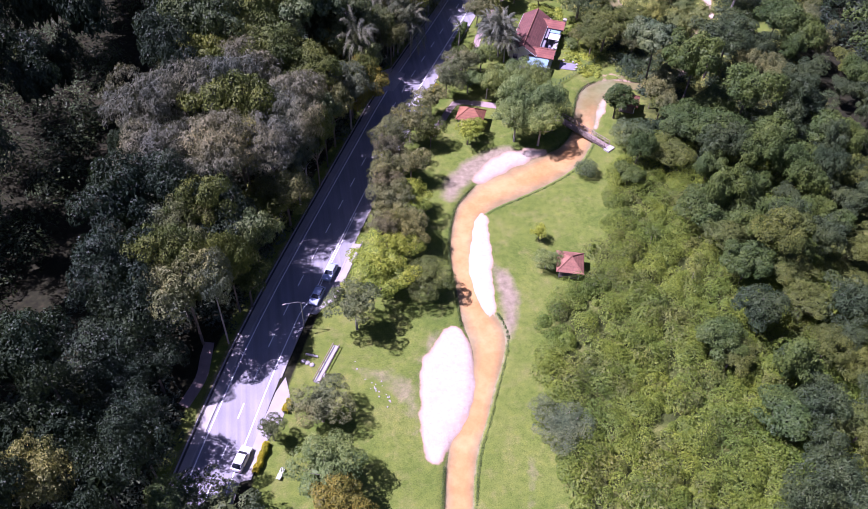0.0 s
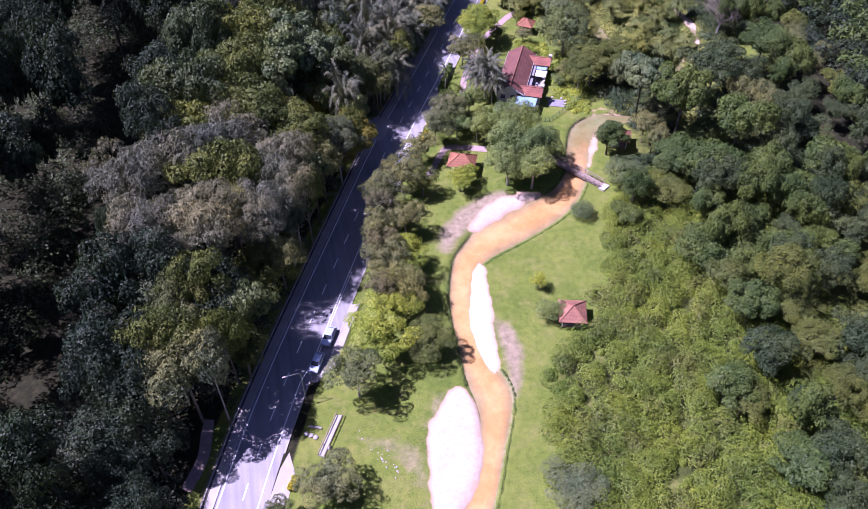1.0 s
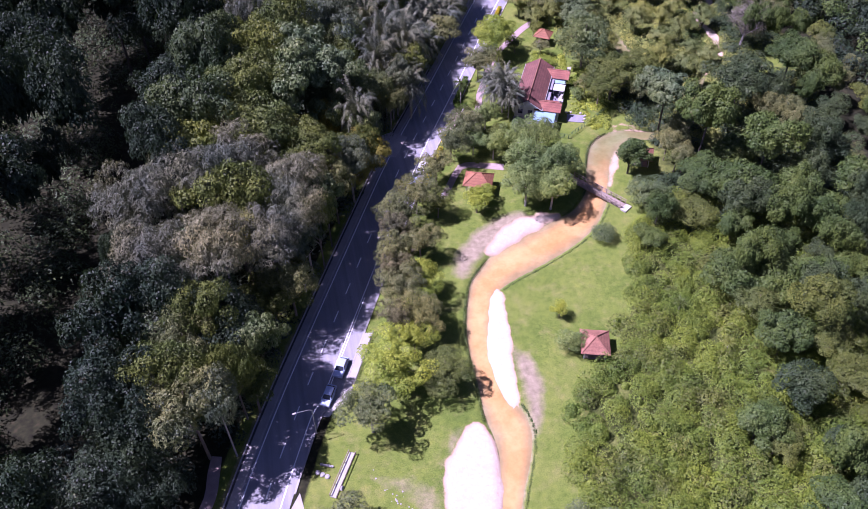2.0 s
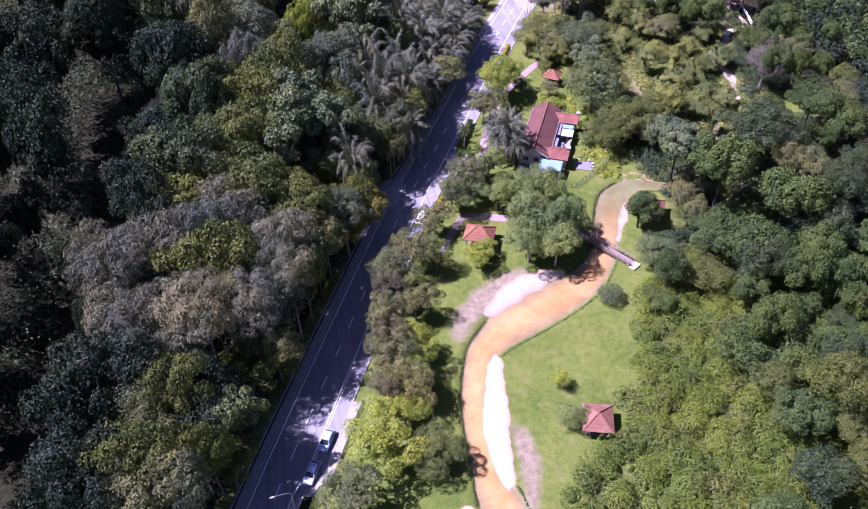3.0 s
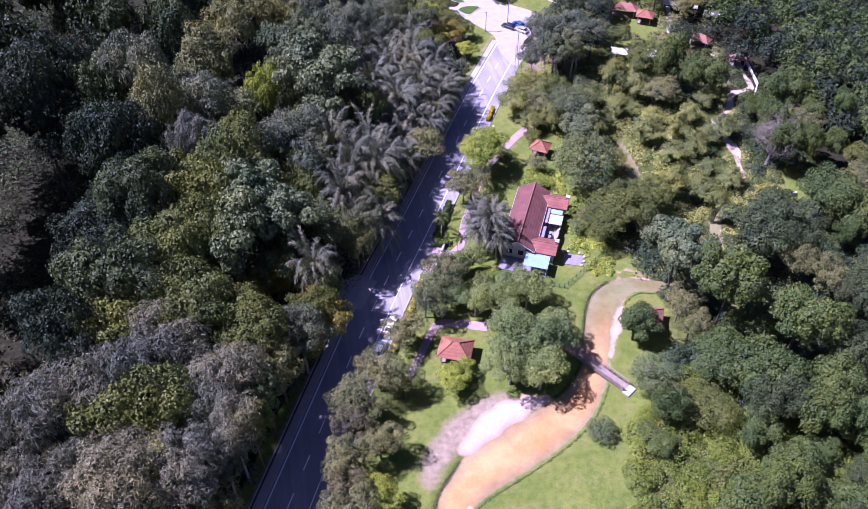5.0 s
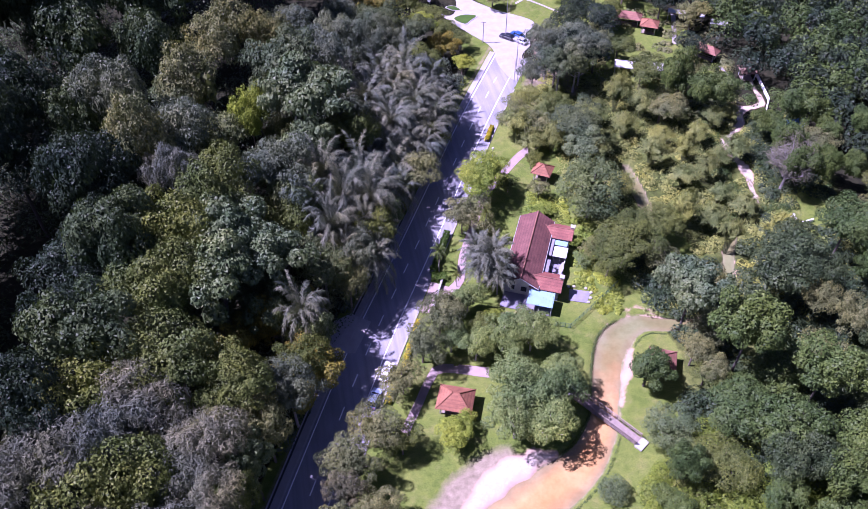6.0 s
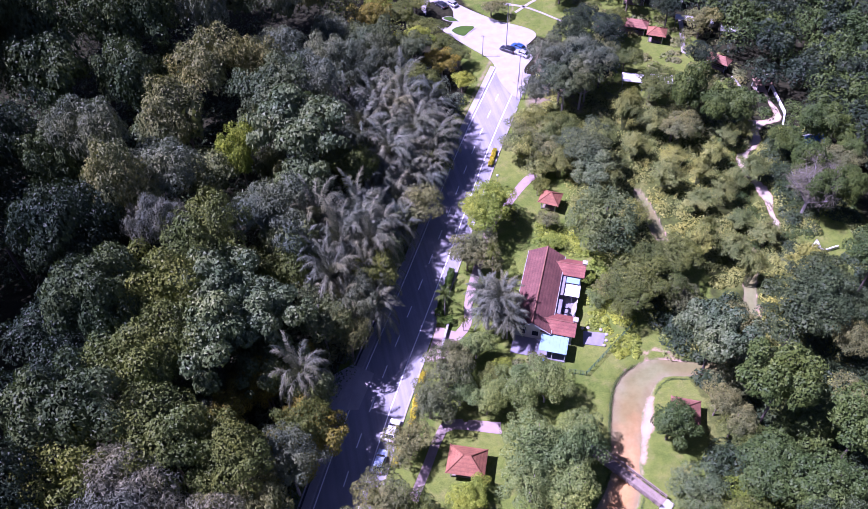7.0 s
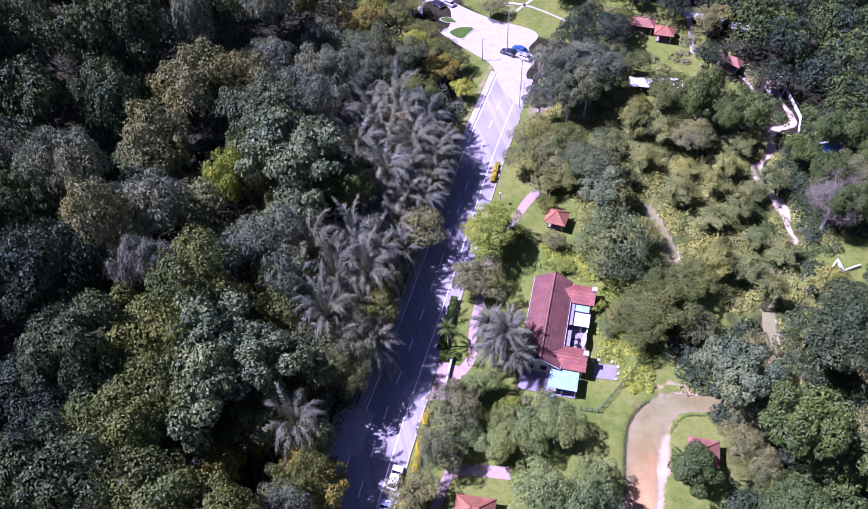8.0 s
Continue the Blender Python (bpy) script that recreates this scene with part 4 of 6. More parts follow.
EAST_FAR_1 = [
    ('broad', 48.0, 163.4, 2.6, 4.0),
    ('broad', 54.6, 172.5, 2.4, 4.0),
    ('olive', 51.0, 189.5, 4.2, 6.0),
    ('broad', 61.0, 191.5, 4.8, 7.0),
    ('olive', 53.0, 185.0, 3.6, 5.0),
]
for kind, x, y, r, top in EAST_FAR_1:
    grow(kind, x, y, r, top, "trees east of the stream")


lone = grow("silver", -0.5, 165.0, 8.0, 21.0, "trees of the western wood")
lone.location = (17.4, 198.4, 0)
tagged(lone, "tall pale-trunked tree with large glossy leaves above the palms")

# ---- more of the woods ----
# palms: x, y, crown radius, height
FAR_PALMS = [(15.4, 184, 6.0, 12), (23.4, 177, 6, 11.5), (20.5, 187, 6, 13), (12.1, 175, 5.6, 12), (28.4, 176, 5, 9.5), (18.3, 169, 5.4, 12), (27.0, 187, 5, 10), (18.4, 180.5, 5.5, 11), (25.6, 182.0, 5, 10), (14.0, 180.0, 5, 11), (22.6, 172.2, 5, 10), (30.6, 181.5, 4.5, 8.5), (8.5, 180.5, 5, 11), (21.0, 183.0, 5.2, 12), (24.4, 179.0, 5.0, 11), (22.3, 165.6, 5, 9), (26.0, 166.5, 4.6, 8), (17.7, 161.8, 5, 10), (27.6, 171.3, 4.6, 8.5), (13.5, 156.2, 5, 10), (20.0, 158.5, 5, 9), (21.2, 153.0, 4.2, 8)]
NEAR_PALMS = [(9.8, 142.2, 5, 17), (15.0, 143.7, 5, 15.5), (8.5, 135.7, 5, 16), (5.5, 146.2, 5, 17), (4.8, 117.0, 4.2, 14), (14.5, 138.5, 4.6, 12), (12.6, 131.5, 3.8, 10), (12.4, 151, 5, 14), (12.2, 146.8, 4.5, 13), (17.2, 139.6, 4.2, 10), (6.5, 139.5, 4.5, 14), (16.6, 150.6, 4.4, 11), (10.0, 136.0, 4.2, 12), (17.4, 163.5, 4.6, 9.5), (7.6, 144.6, 5, 13), (12.0, 137.8, 5, 12), (16.9, 132.6, 4.2, 10), (16.0, 154.0, 4.8, 9.5), (15.4, 143.4, 4.4, 10), (17.4, 149.4, 4.2, 10), (10.8, 132.4, 4.6, 11.5)]
for i, (x, y, r, top) in enumerate(FAR_PALMS + NEAR_PALMS):
    planted("palm", x, y, r, top * 1.05, *PALMS[i % 3], "grey-green feather palm with arching fronds", "palm", "palms in the western wood", crown_name="fronds")
for x, y, r, top, lab in [(30.3, 138.5, 3.6, 8.0, "slender garden palm with yellow-green fronds"), (40.6, 149.2, 2.4, 11.0, "tall slim garden palm behind the house"), (78.1, 75.4, 3.4, 5.0, "low palm standing in the undergrowth"), (86.7, 66.4, 3.2, 5.0, "low palm standing in the undergrowth"), (34.6, 134.6, 2.0, 4.5, "small garden palm beside the driveway")]:
    planted("palm", x, y, r, top, GREENPALM[0], GREENPALM[1], lab, "palm", crown_name="fronds")
for i, (x, y, r, top) in enumerate([(41.0, 137.6, 5.6, 12.5), (39.0, 135.6, 4.8, 9.0), (43.0, 135.0, 4.8, 9.5), (38.4, 139.4, 4.6, 10.0), (42.4, 140.0, 4.4, 10.5)]):
    planted("palm", x, y, r, top, *BUSHPALMS[i % 2], "bushy grey palm beside the red-roofed house", "palm", "palms beside the house", crown_name="fronds")


for kind, x, y, r, top in [("silver", 1.2, 141.0, 5.6, 15), ("silver", -8.1, 128.0, 6.4, 19.5), ("silver", 0.0, 126.4, 6.2, 17.5), ("silver", -8.2, 117.8, 6.4, 18.5), ("silver", -0.3, 118.6, 5.4, 16.0), ("dense", 7.3, 128.3, 5.2, 13)]:
    grow(kind, x, y, r, top, "trees of the western wood")

# the row that shades the road, with its gaps
for i, y in enumerate((10, 16, 22, 47, 53, 59, 73, 79, 85, 91, 97, 103, 109, 114, 127, 133, 139, 145, 151, 160, 172, 178)):
    # Below y 30 the dark kind carries shade in its leaf colour.
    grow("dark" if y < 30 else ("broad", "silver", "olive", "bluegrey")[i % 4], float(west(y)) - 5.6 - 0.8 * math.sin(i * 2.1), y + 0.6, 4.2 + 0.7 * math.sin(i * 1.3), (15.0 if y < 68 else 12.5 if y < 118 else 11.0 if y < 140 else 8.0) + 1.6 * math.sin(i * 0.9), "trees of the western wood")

CROWNS = list(PLANTED)


def spread(x0, x1, y0, y1, step, allowed, sizes, tight=0.62):
    """Places for trees on a jittered lattice, clear of those that stand already."""
    out = []
    for yy in np.arange(y0, y1, step):
        for xx in np.arange(x0, x1, step):
            x, y, r = xx + rng.uniform(-0.45, 0.45) * step, yy + rng.uniform(-0.45, 0.45) * step, rng.uniform(*sizes)
            if allowed(x, y, r) and all(math.hypot(x - a, y - b) > tight * (r + c) for a, b, c in CROWNS):
                CROWNS.append((x, y, r))
                out.append((float(x), float(y), float(r)))
    return out


def ravine(x, y):
    """The dark gully in the western wood, bare of tall trees."""
    return 36 < y < 130 and abs(x + 38.2 - 2 * math.sin(y * 0.09)) < 6.4


def in_west(x, y, r):
    if ravine(x, y):
        return False
    gap = 9 if 27 < y < 46 or 62 < y < 70 or 115.5 < y < 124.5 or 153 < y < 157 or 163 < y < 169 or y > 182 else 3.2
    return x < west(y) - gap - r * 0.75


def in_east(x, y, r):
    if line_distance(np.array(x), np.array(y), RIVER) < (r * 0.8 + 0.5 if x < 87 else r * 0.4) or line_distance(np.array(x), np.array(y), POOL) < r * 0.8:
        return False
    if line_distance(np.array(x), np.array(y), TRAIL) < r * 0.75 + 0.4:
        return False
    if math.hypot(x - 93.0, y - 153.5) < 3.5 + r * 0.7 or math.hypot(x - 142, y - 176) < 6 + r * 0.6 or math.hypot(x - 134, y - 168) < 6 + r * 0.8 or math.hypot(x - 83, y - 121) < 5 + r * 0.5 or math.hypot(x - 105, y - 130) < 4 + r * 0.6:
        return False
    return x > np.interp(y, *BORDER.T) + r * 0.7 and (y > 96 or x > 96)


DEEP = {}


def wood_top(x, y):
    """The canopy's height, rising away from the road."""
    return 14.0 + 0.24 * max(0.0, float(west(y)) - x - 12) - (3.0 if y > 143 else 2.5 if y > 105 else 0.0)


for x, y, r in spread(-66, 40, 8, 206, 7.0, in_west, (4.4, 6.8), 0.47):
    mood = noise.noise((x * 0.03, y * 0.03, 0.0)) + rng.uniform(-0.3, 0.3)
    # The dark kind puts the wood's shade and lens falloff into leaf colour.
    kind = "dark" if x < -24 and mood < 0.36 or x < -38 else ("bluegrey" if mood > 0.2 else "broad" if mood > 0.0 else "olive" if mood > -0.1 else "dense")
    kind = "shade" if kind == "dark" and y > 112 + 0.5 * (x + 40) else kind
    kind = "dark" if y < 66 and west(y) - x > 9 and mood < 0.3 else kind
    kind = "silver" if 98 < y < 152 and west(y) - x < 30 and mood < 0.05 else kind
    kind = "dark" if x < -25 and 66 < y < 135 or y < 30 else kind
    top = wood_top(x, y) * float(rng.uniform(0.72, 1.22))
    if x < west(y) - 36:
        DEEP.setdefault(kind, []).append((x, y, r, top))
    else:
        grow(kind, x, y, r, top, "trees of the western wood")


def by_road(x, y, r):
    return not ravine(x, y) and -34 < x - west(y) < -3.4 - r * 0.7 and not (32 < y < 46 and -20 < x)


for x, y, r in spread(-62, 40, 8, 196, 5.2, by_road, (2.6, 4.2), 0.5):
    mood = noise.noise((x * 0.04, y * 0.04, 3.0)) + rng.uniform(-0.3, 0.3)
    # Dark leaf colour stands in for deep shade here too.
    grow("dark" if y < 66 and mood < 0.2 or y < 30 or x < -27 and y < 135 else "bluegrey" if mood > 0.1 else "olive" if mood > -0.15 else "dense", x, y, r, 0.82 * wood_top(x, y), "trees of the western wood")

for i, y in enumerate((15, 50, 55, 60, 75, 83, 92, 101)):
    grow(("olive", "broad")[i % 2], float(west(y)) - 13.5, y + 1.5, 5.0, 16.0, "trees of the western wood")

# x, y of the bamboo clumps by the upper stream
BAMBOO = [(52.4, 190.6), (50.6, 182.0), (54.8, 178.2), (60.3, 180.3), (64.1, 186.0), (55.0, 194.4), (58.0, 187.5), (66.0, 187.0), (62, 192), (72, 176), (77, 184), (83, 191), (90, 182), (95, 190), (101, 186), (107, 193), (99, 176), (106, 180), (112, 186), (74, 194), (90, 200), (104, 201), (114, 201), (118, 190), (109, 172), (97, 166), (78, 168), (116, 170), (84, 206), (122, 206), (104, 163)]
for v in range(3):
    n = 7000
    stalk = rng.integers(0, 34, n)
    az, lean = rng.uniform(0, 6.28, 34)[stalk], rng.uniform(0.15, 1.0, 34)[stalk]
    s = rng.uniform(0.25, 1.0, n) ** 0.7
    rad = 5.0 * lean * s**2.2
    zz = 10 * (s - 0.42 * lean * s**3)
    p = np.stack([np.cos(az) * rad, np.sin(az) * rad, zz], -1) + rng.normal(size=(n, 3)) * 0.42
    way = np.stack([np.cos(az), np.sin(az), np.full(n, 0.9)], -1)
    verts = leaves(p, way, 0.66, 0.17, 0.6, 1.6)
    STOCK.setdefault("bamboo", []).append(mesh_of("crown_bamboo", verts, fan(verts), M["bamboo"]))
bm = bmesh.new()
for i in range(16):
    a, k = 2.4 * i, 0.25 + 0.05 * i
    rod((math.cos(a) * 0.5, math.sin(a) * 0.5, -0.4), (math.cos(a) * (0.5 + k), math.sin(a) * (0.5 + k), 5.5), 0.07, 0.05, 5, bm)
    rod((math.cos(a) * (0.5 + k), math.sin(a) * (0.5 + k), 5.5), (math.cos(a) * (1.2 + 2.6 * k), math.sin(a) * (1.2 + 2.6 * k), 8.4), 0.05, 0.02, 5, bm)
TRUNKS["bamboo"] = bpy.data.meshes.new("canes")
bm.to_mesh(TRUNKS["bamboo"])
bm.free()
TRUNKS["bamboo"].materials.append(CANE)
for i, (x, y) in enumerate(BAMBOO):
    r = 4.6 + 0.9 * math.sin(i * 1.7)
    CROWNS.append((x, y, r))
    planted("bamboo_clump", x, y, r, 7.6 + 1.6 * math.sin(i * 2.3), STOCK["bamboo"][i % 3], TRUNKS["bamboo"], "arching olive-green bamboo clump by the stream", "bamboo", "bamboo by the stream")

for x, y, r in spread(56, 166, 22, 214, 7.6, in_east, (3.6, 6.8), 0.64):
    mood = noise.noise((x * 0.04, y * 0.04, 5.0)) + rng.uniform(-0.25, 0.25)
    high = float(rng.uniform(6.0, 12.0)) if y < 104 else float(rng.uniform(8, 15))
    kind = ("tall" if mood < 0.16 else "broad") if y < 106 else "tall" if x > 92 and mood < 0.12 else ("broad" if mood < 0.2 else "dense" if mood < 0.3 else "olive")
    # Some eastern trees take the shade kind, shade put into leaf colour.
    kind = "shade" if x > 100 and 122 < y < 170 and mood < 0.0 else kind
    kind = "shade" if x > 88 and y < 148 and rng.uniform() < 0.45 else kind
    if 148 < y < 206 and 66 < x < 122 and mood < 0.22:
        planted("bamboo_clump", x, y, 1.15 * r, 0.8 * high, STOCK["bamboo"][len(PLANTED) % 3], TRUNKS["bamboo"], "arching olive-green bamboo clump by the stream", "bamboo", "bamboo by the stream")
    elif x > 116 or (y > 200 and x > 100):
        DEEP.setdefault(kind, []).append((x, y, r, high))
    else:
        grow(kind, x, y, r, high, "trees east of the stream")


for x, y, r in spread(90, 150, 4, 112, 6.4, lambda x, y, r: x > 92 + 3 * math.sin(y * 0.2), (3.8, 6.0), 0.5):
    DEEP.setdefault(("tall", "shade", "broad", "shade")[int(rng.integers(0, 4))], []).append((x, y, r, float(rng.uniform(9, 16))))


def canopy(kind, rows, label):
    """The trees deep in the woods, crown beside crown, in one mesh."""
    out = []
    for i, (x, y, r, top) in enumerate(rows):
        me = STOCK[kind][i % 5]
        co = np.empty(len(me.vertices) * 3, np.float32)
        me.vertices.foreach_get("co", co)
        tri = co.reshape(-1, 3, 3)
        tri = tri[(np.arange(len(tri)) + i) % 6 > 0]
        mid = tri.mean(axis=1, keepdims=True)
        v = (mid + (tri - mid) * 1.05).reshape(-1, 3)
        a = rng.uniform(0, 6.28)
        z = v[:, 2] * 0.78 + 2.2 if top > 15 else v[:, 2]
        (px, py), k = site(x, y, 0.6 * top), float(grain(x, y))
        q = np.stack([(v[:, 0] * math.cos(a) - v[:, 1] * math.sin(a)) * r * k / 5 + px, (v[:, 0] * math.sin(a) + v[:, 1] * math.cos(a)) * r * k / 5 + py, z * top * k * 1.25 / 10 + height(x, y)], -1)
        out.append(q)
    v = np.concatenate(out)
    return tagged(new("forest_canopy", mesh_of("forest_canopy", v, fan(v), M[kind])), label, "woodland", kind="stuff")


for kind, rows in DEEP.items():
    canopy(kind, rows, "close canopy of " + LABELS[kind].split(" with")[0].split(" in ")[0].split(" beside")[0] + " crowns deep in the wood")

TWIG = plain("twig_bark", (0.135, 0.13, 0.08), 0.9, vary=0.3, scale=4)
# a bare tree by the trail
bare = thing("bare_tree", 131.5, 178.5, 0, label="leafless grey tree with a haze of fine twigs", category="tree")
bm = bmesh.new()
rod((0, 0, -0.5), (0.7, 0.9, 4.5), 0.27, 0.19, 8, bm)
ends = []
for i in range(13):
    a, z0 = 2.4 * i, 2.6 + 0.22 * i
    s0 = Vector((0.6, 0.8, z0))
    e = Vector((0.8 + math.cos(a) * (2.6 + i % 3), 1.6 + math.sin(a) * (2.6 + i % 3), z0 + 4.2))
    rod(s0, e, 0.13, 0.04, 6, bm)
    for j in range(9):
        d = Vector((math.cos(a + j * 0.7 - 2.4), math.sin(a + j * 0.7 - 2.4), 0.5 + 0.2 * (j % 3)))
        q = s0.lerp(e, 0.3 + 0.08 * j)
        rod(q, q + d * (1.3 + 0.2 * (j % 4)), 0.04, 0.012, 4, bm)
        ends += [q + d * 0.5, q + d, q + d * 1.5]
part("trunk", bm, GREYBARK, bare)
bare.scale = (1.35, 1.35, 1.2)
p = np.repeat(np.array([tuple(q) for q in ends]), 9, axis=0)
v = leaves(p + rng.normal(size=p.shape) * 0.45, rng.normal(size=p.shape), 0.95, 0.055, 0.5, -0.5)
new("twig_crown", mesh_of("twig_crown", v, fan(v), TWIG)).parent = bare
thin = thing("bare_tree", 53.5, 203.5, 0, label="thin bare sapling beside the road", category="tree")
bm = bmesh.new()
for k in range(3):
    o = Vector((0.9 * k - 0.9, 0.4 * (k % 2), 0))
    rod(o + Vector((0, 0, -0.3)), o + Vector((0.1, 0, 7.5)), 0.1, 0.03, 6, bm)
    for i in range(12):
        a = 2.4 * i
        rod(o + Vector((0.05, 0, 2.6 + 0.38 * i)), o + Vector((math.cos(a) * 1.3, math.sin(a) * 1.3, 4.0 + 0.38 * i)), 0.035, 0.01, 4, bm)
part("trunk", bm, PALEBARK, thin)


def bushes(name, places, per, leaf, width, material, label, category, high=0.8):
    """Undergrowth: many low leafy mounds in one mesh."""
    pl = np.array(places)
    base = land(pl[:, 0], pl[:, 1])[0]
    own = np.repeat(np.arange(len(pl)), per)
    d = sphere_points(len(own), 0.06)
    at, r = site(pl[:, 0], pl[:, 1], 1.0)[own], (pl[:, 2] * grain(pl[:, 0], pl[:, 1]))[own]
    c = np.stack([at[:, 0] + d[:, 0] * r, at[:, 1] + d[:, 1] * r, base[own] + d[:, 2] * r * high * (0.6 + 0.55 * np.sin(own * 12.9898) ** 2) * rng.uniform(0.75, 1.1, len(own))], -1)
    v = leaves(c, d + np.array([0, 0, 0.7]), leaf, width, 0.4, 0.1)
    return tagged(new(name, mesh_of(name, v, fan(v), material)), label, category, kind="stuff")


def scatter(k, x0, x1, y0, y1, allowed, sizes):
    out = []
    while len(out) < k:
        x, y = rng.uniform(x0, x1), rng.uniform(y0, y1)
        if allowed(x, y):
            out.append((x, y, rng.uniform(*sizes)))
    return out


def thicket(x, y):
    return x > np.interp(y, *BORDER.T) + 1.0 + 0.9 * math.sin(y * 0.7) + 0.6 * math.sin(y * 2.1) and math.hypot(x - 57, y - 66) > 5.4


bushes("undergrowth", scatter(1900, 46, 128, -5, 108, thicket, (0.6, 3.0)), 300, 0.29, 0.2, M["shrub"], "dense bright green creeping undergrowth", "undergrowth", 1.7)
bushes("undergrowth", scatter(300, 50, 128, 0, 108, lambda x, y: thicket(x, y) and noise.noise((x * 0.08, y * 0.08, 9.0)) > -0.02, (1.3, 3.0)), 230, 0.36, 0.24, M["broad"], "darker green scrub in the thicket", "undergrowth", 1.7)
# The dark leaf colour holds the shade below the roadside trees.
bushes("undergrowth", scatter(420, -60, 40, 5, 205, lambda x, y: -24 < x - west(y) < -3.6 and not (33 < y < 46 and x > -18.5), (0.9, 2.0)), 50, 0.55, 0.3, M["dark"], "low undergrowth below the trees, shade put in its dark leaf colour", "undergrowth", 0.8)
bushes("undergrowth", scatter(900, 60, 150, 130, 215, lambda x, y: in_east(x, y, 1.0), (1.0, 2.4)), 95, 0.45, 0.22, M["bamboo"], "olive scrub between the bamboo clumps", "undergrowth", 0.8)
# Scrub in the shade colour, to darken the gaps between crowns.
bushes("undergrowth", scatter(720, 62, 150, 98, 214, lambda x, y: in_east(x, y, 2.0) and thicket(x, y) and (y < 150 or x > 122) and math.hypot(x - 105, y - 130) > 5, (1.6, 3.0)), 130, 0.5, 0.3, M["shade"], "leafy deep green scrub below the trees, coloured as in shade", "undergrowth", 1.2)
# Understorey colour also holds the shade below the canopy.
bushes("understorey", scatter(1500, -84, 40, 5, 206, lambda x, y: x < west(y) - 18 and not ravine(x, y), (1.8, 3.8)), 80, 0.6, 0.38, M["shade"], "understorey of the western wood, shade put in its leaf colour", "undergrowth", 1.7)
bushes("understorey", scatter(330, -40, 40, 5, 206, lambda x, y: -30 < x - west(y) < -4.5 and not (31 < y < 47 and x > -20), (1.6, 3.2)), 150, 0.5, 0.32, M["bluegrey"], "ash-green understorey beside the road", "undergrowth", 2.2)
bushes("undergrowth", scatter(170, 74, 134, 202, 254, lambda x, y: in_east(x, y, 1.0) and math.hypot(x - 101, y - 240) > 5, (1.0, 2.4)), 70, 0.6, 0.36, M["olive"], "olive shrubs about the far lawns", "undergrowth", 0.9)
bushes("undergrowth", scatter(230, 112, 152, 166, 228, lambda x, y: in_east(x, y, 0.6), (1.0, 2.4)), 90, 0.42, 0.24, M["tall"], "green scrub about the far trail", "undergrowth", 0.9)
bushes("garden_shrubs", scatter(34, 40.5, 52.0, 127.6, 132.8, lambda x, y: y < 128.6 + 0.3 * (x - 42), (0.4, 1.1)), 70, 0.3, 0.2, M["olive"], "low olive shrubs in front of the house", "shrubs", 1.0)
bushes("garden_shrubs", [(x, y, r) for x, y, r in scatter(130, 52, 74, 133, 164, lambda x, y: (x > 63.0 + (y - 134) * 0.1 and not (y < 139 and x < 67.5) and y < 158) or (y > 156.5 and x < 64), (0.5, 1.4))], 90, 0.34, 0.22, M["lime"], "yellow-green garden shrubs beside the house", "shrubs", 0.9)

BANK = []
for i, (x, y, r) in enumerate(RIVER[:-1]):
    ux, uy = RIVER[i + 1][0] - x, RIVER[i + 1][1] - y
    k = math.hypot(ux, uy) + 1e-9
    for sg in (-1, 1):
        for f in (0.0, 0.5):
            q = (x + f * ux - sg * uy / k * (r + 0.62), y + f * uy + sg * ux / k * (r + 0.62))
            if 14 < y < 133 and min(float(line_distance(np.array(q[0]), np.array(q[1]), b)) for b in BARS) > 0.9 and float(line_distance(np.array(q[0]), np.array(q[1]), RIVER)) > 0.4:
                BANK.append((*q, float(rng.uniform(0.2, 0.38))))
bushes("bank_grass", BANK, 26, 0.22, 0.09, M["tall"], "dark overhanging grass along the stream bank", "grass", 1.0)


def woodland(name, places, per, leaf, material, label):
    pl = np.array(places)
    own = np.repeat(np.arange(len(pl)), per)
    d = sphere_points(len(own), -0.15)
    lump = 0.78 + 0.3 * np.sin(d[:, 0] * 5 + own) * np.sin(d[:, 1] * 5 + 2 * own)
    at, k = site(pl[:, 0], pl[:, 1], 8.0)[own], grain(pl[:, 0], pl[:, 1])[own]
    r = pl[own, 2] * lump * k
    c = np.stack([at[:, 0] + d[:, 0] * r, at[:, 1] + d[:, 1] * r, (pl[own, 3] - pl[own, 2]) * k + d[:, 2] * r * 0.95], -1)
    v = leaves(c, d + np.array([0, 0, 0.4]), leaf, leaf * 0.55, 0.6, 0.3)
    return tagged(new(name, mesh_of(name, v, fan(v), material)), label, "woodland", kind="stuff")


def far_west(x, y):
    return y < 232 + 0.36 * x and (x < np.interp(y, *WEST.T) - 14 and (x < -60 or (y > 203 and x < 22 - abs(y - 226) * 0.2 ))) or (y > 250 and x < 66)


def far_east(x, y):
    return y < 232 + 0.36 * x and (x > 163 or (y > 212 and x > 134) or (y > 226 and x > 126) or y > 258) and x < 155 + 0.45 * (y - 111) and line_distance(np.array(x), np.array(y), TRAIL) > 4


FAR_WEST = [(x, y, r, rng.uniform(9, 15)) for x, y, r in scatter(230, -100, 66, 10, 285, far_west, (4, 6.5))]
FAR_EAST = [(x, y, r, rng.uniform(9, 15)) for x, y, r in scatter(320, 66, 240, 60, 320, far_east, (4.5, 7))]
woodland("far_woodland", FAR_WEST[::2], 440, 0.72, M["shade"], "dark green forest canopy spreading into the distance")
woodland("far_woodland", FAR_WEST[1::2], 440, 0.72, M["broad"], "green forest canopy spreading into the distance")
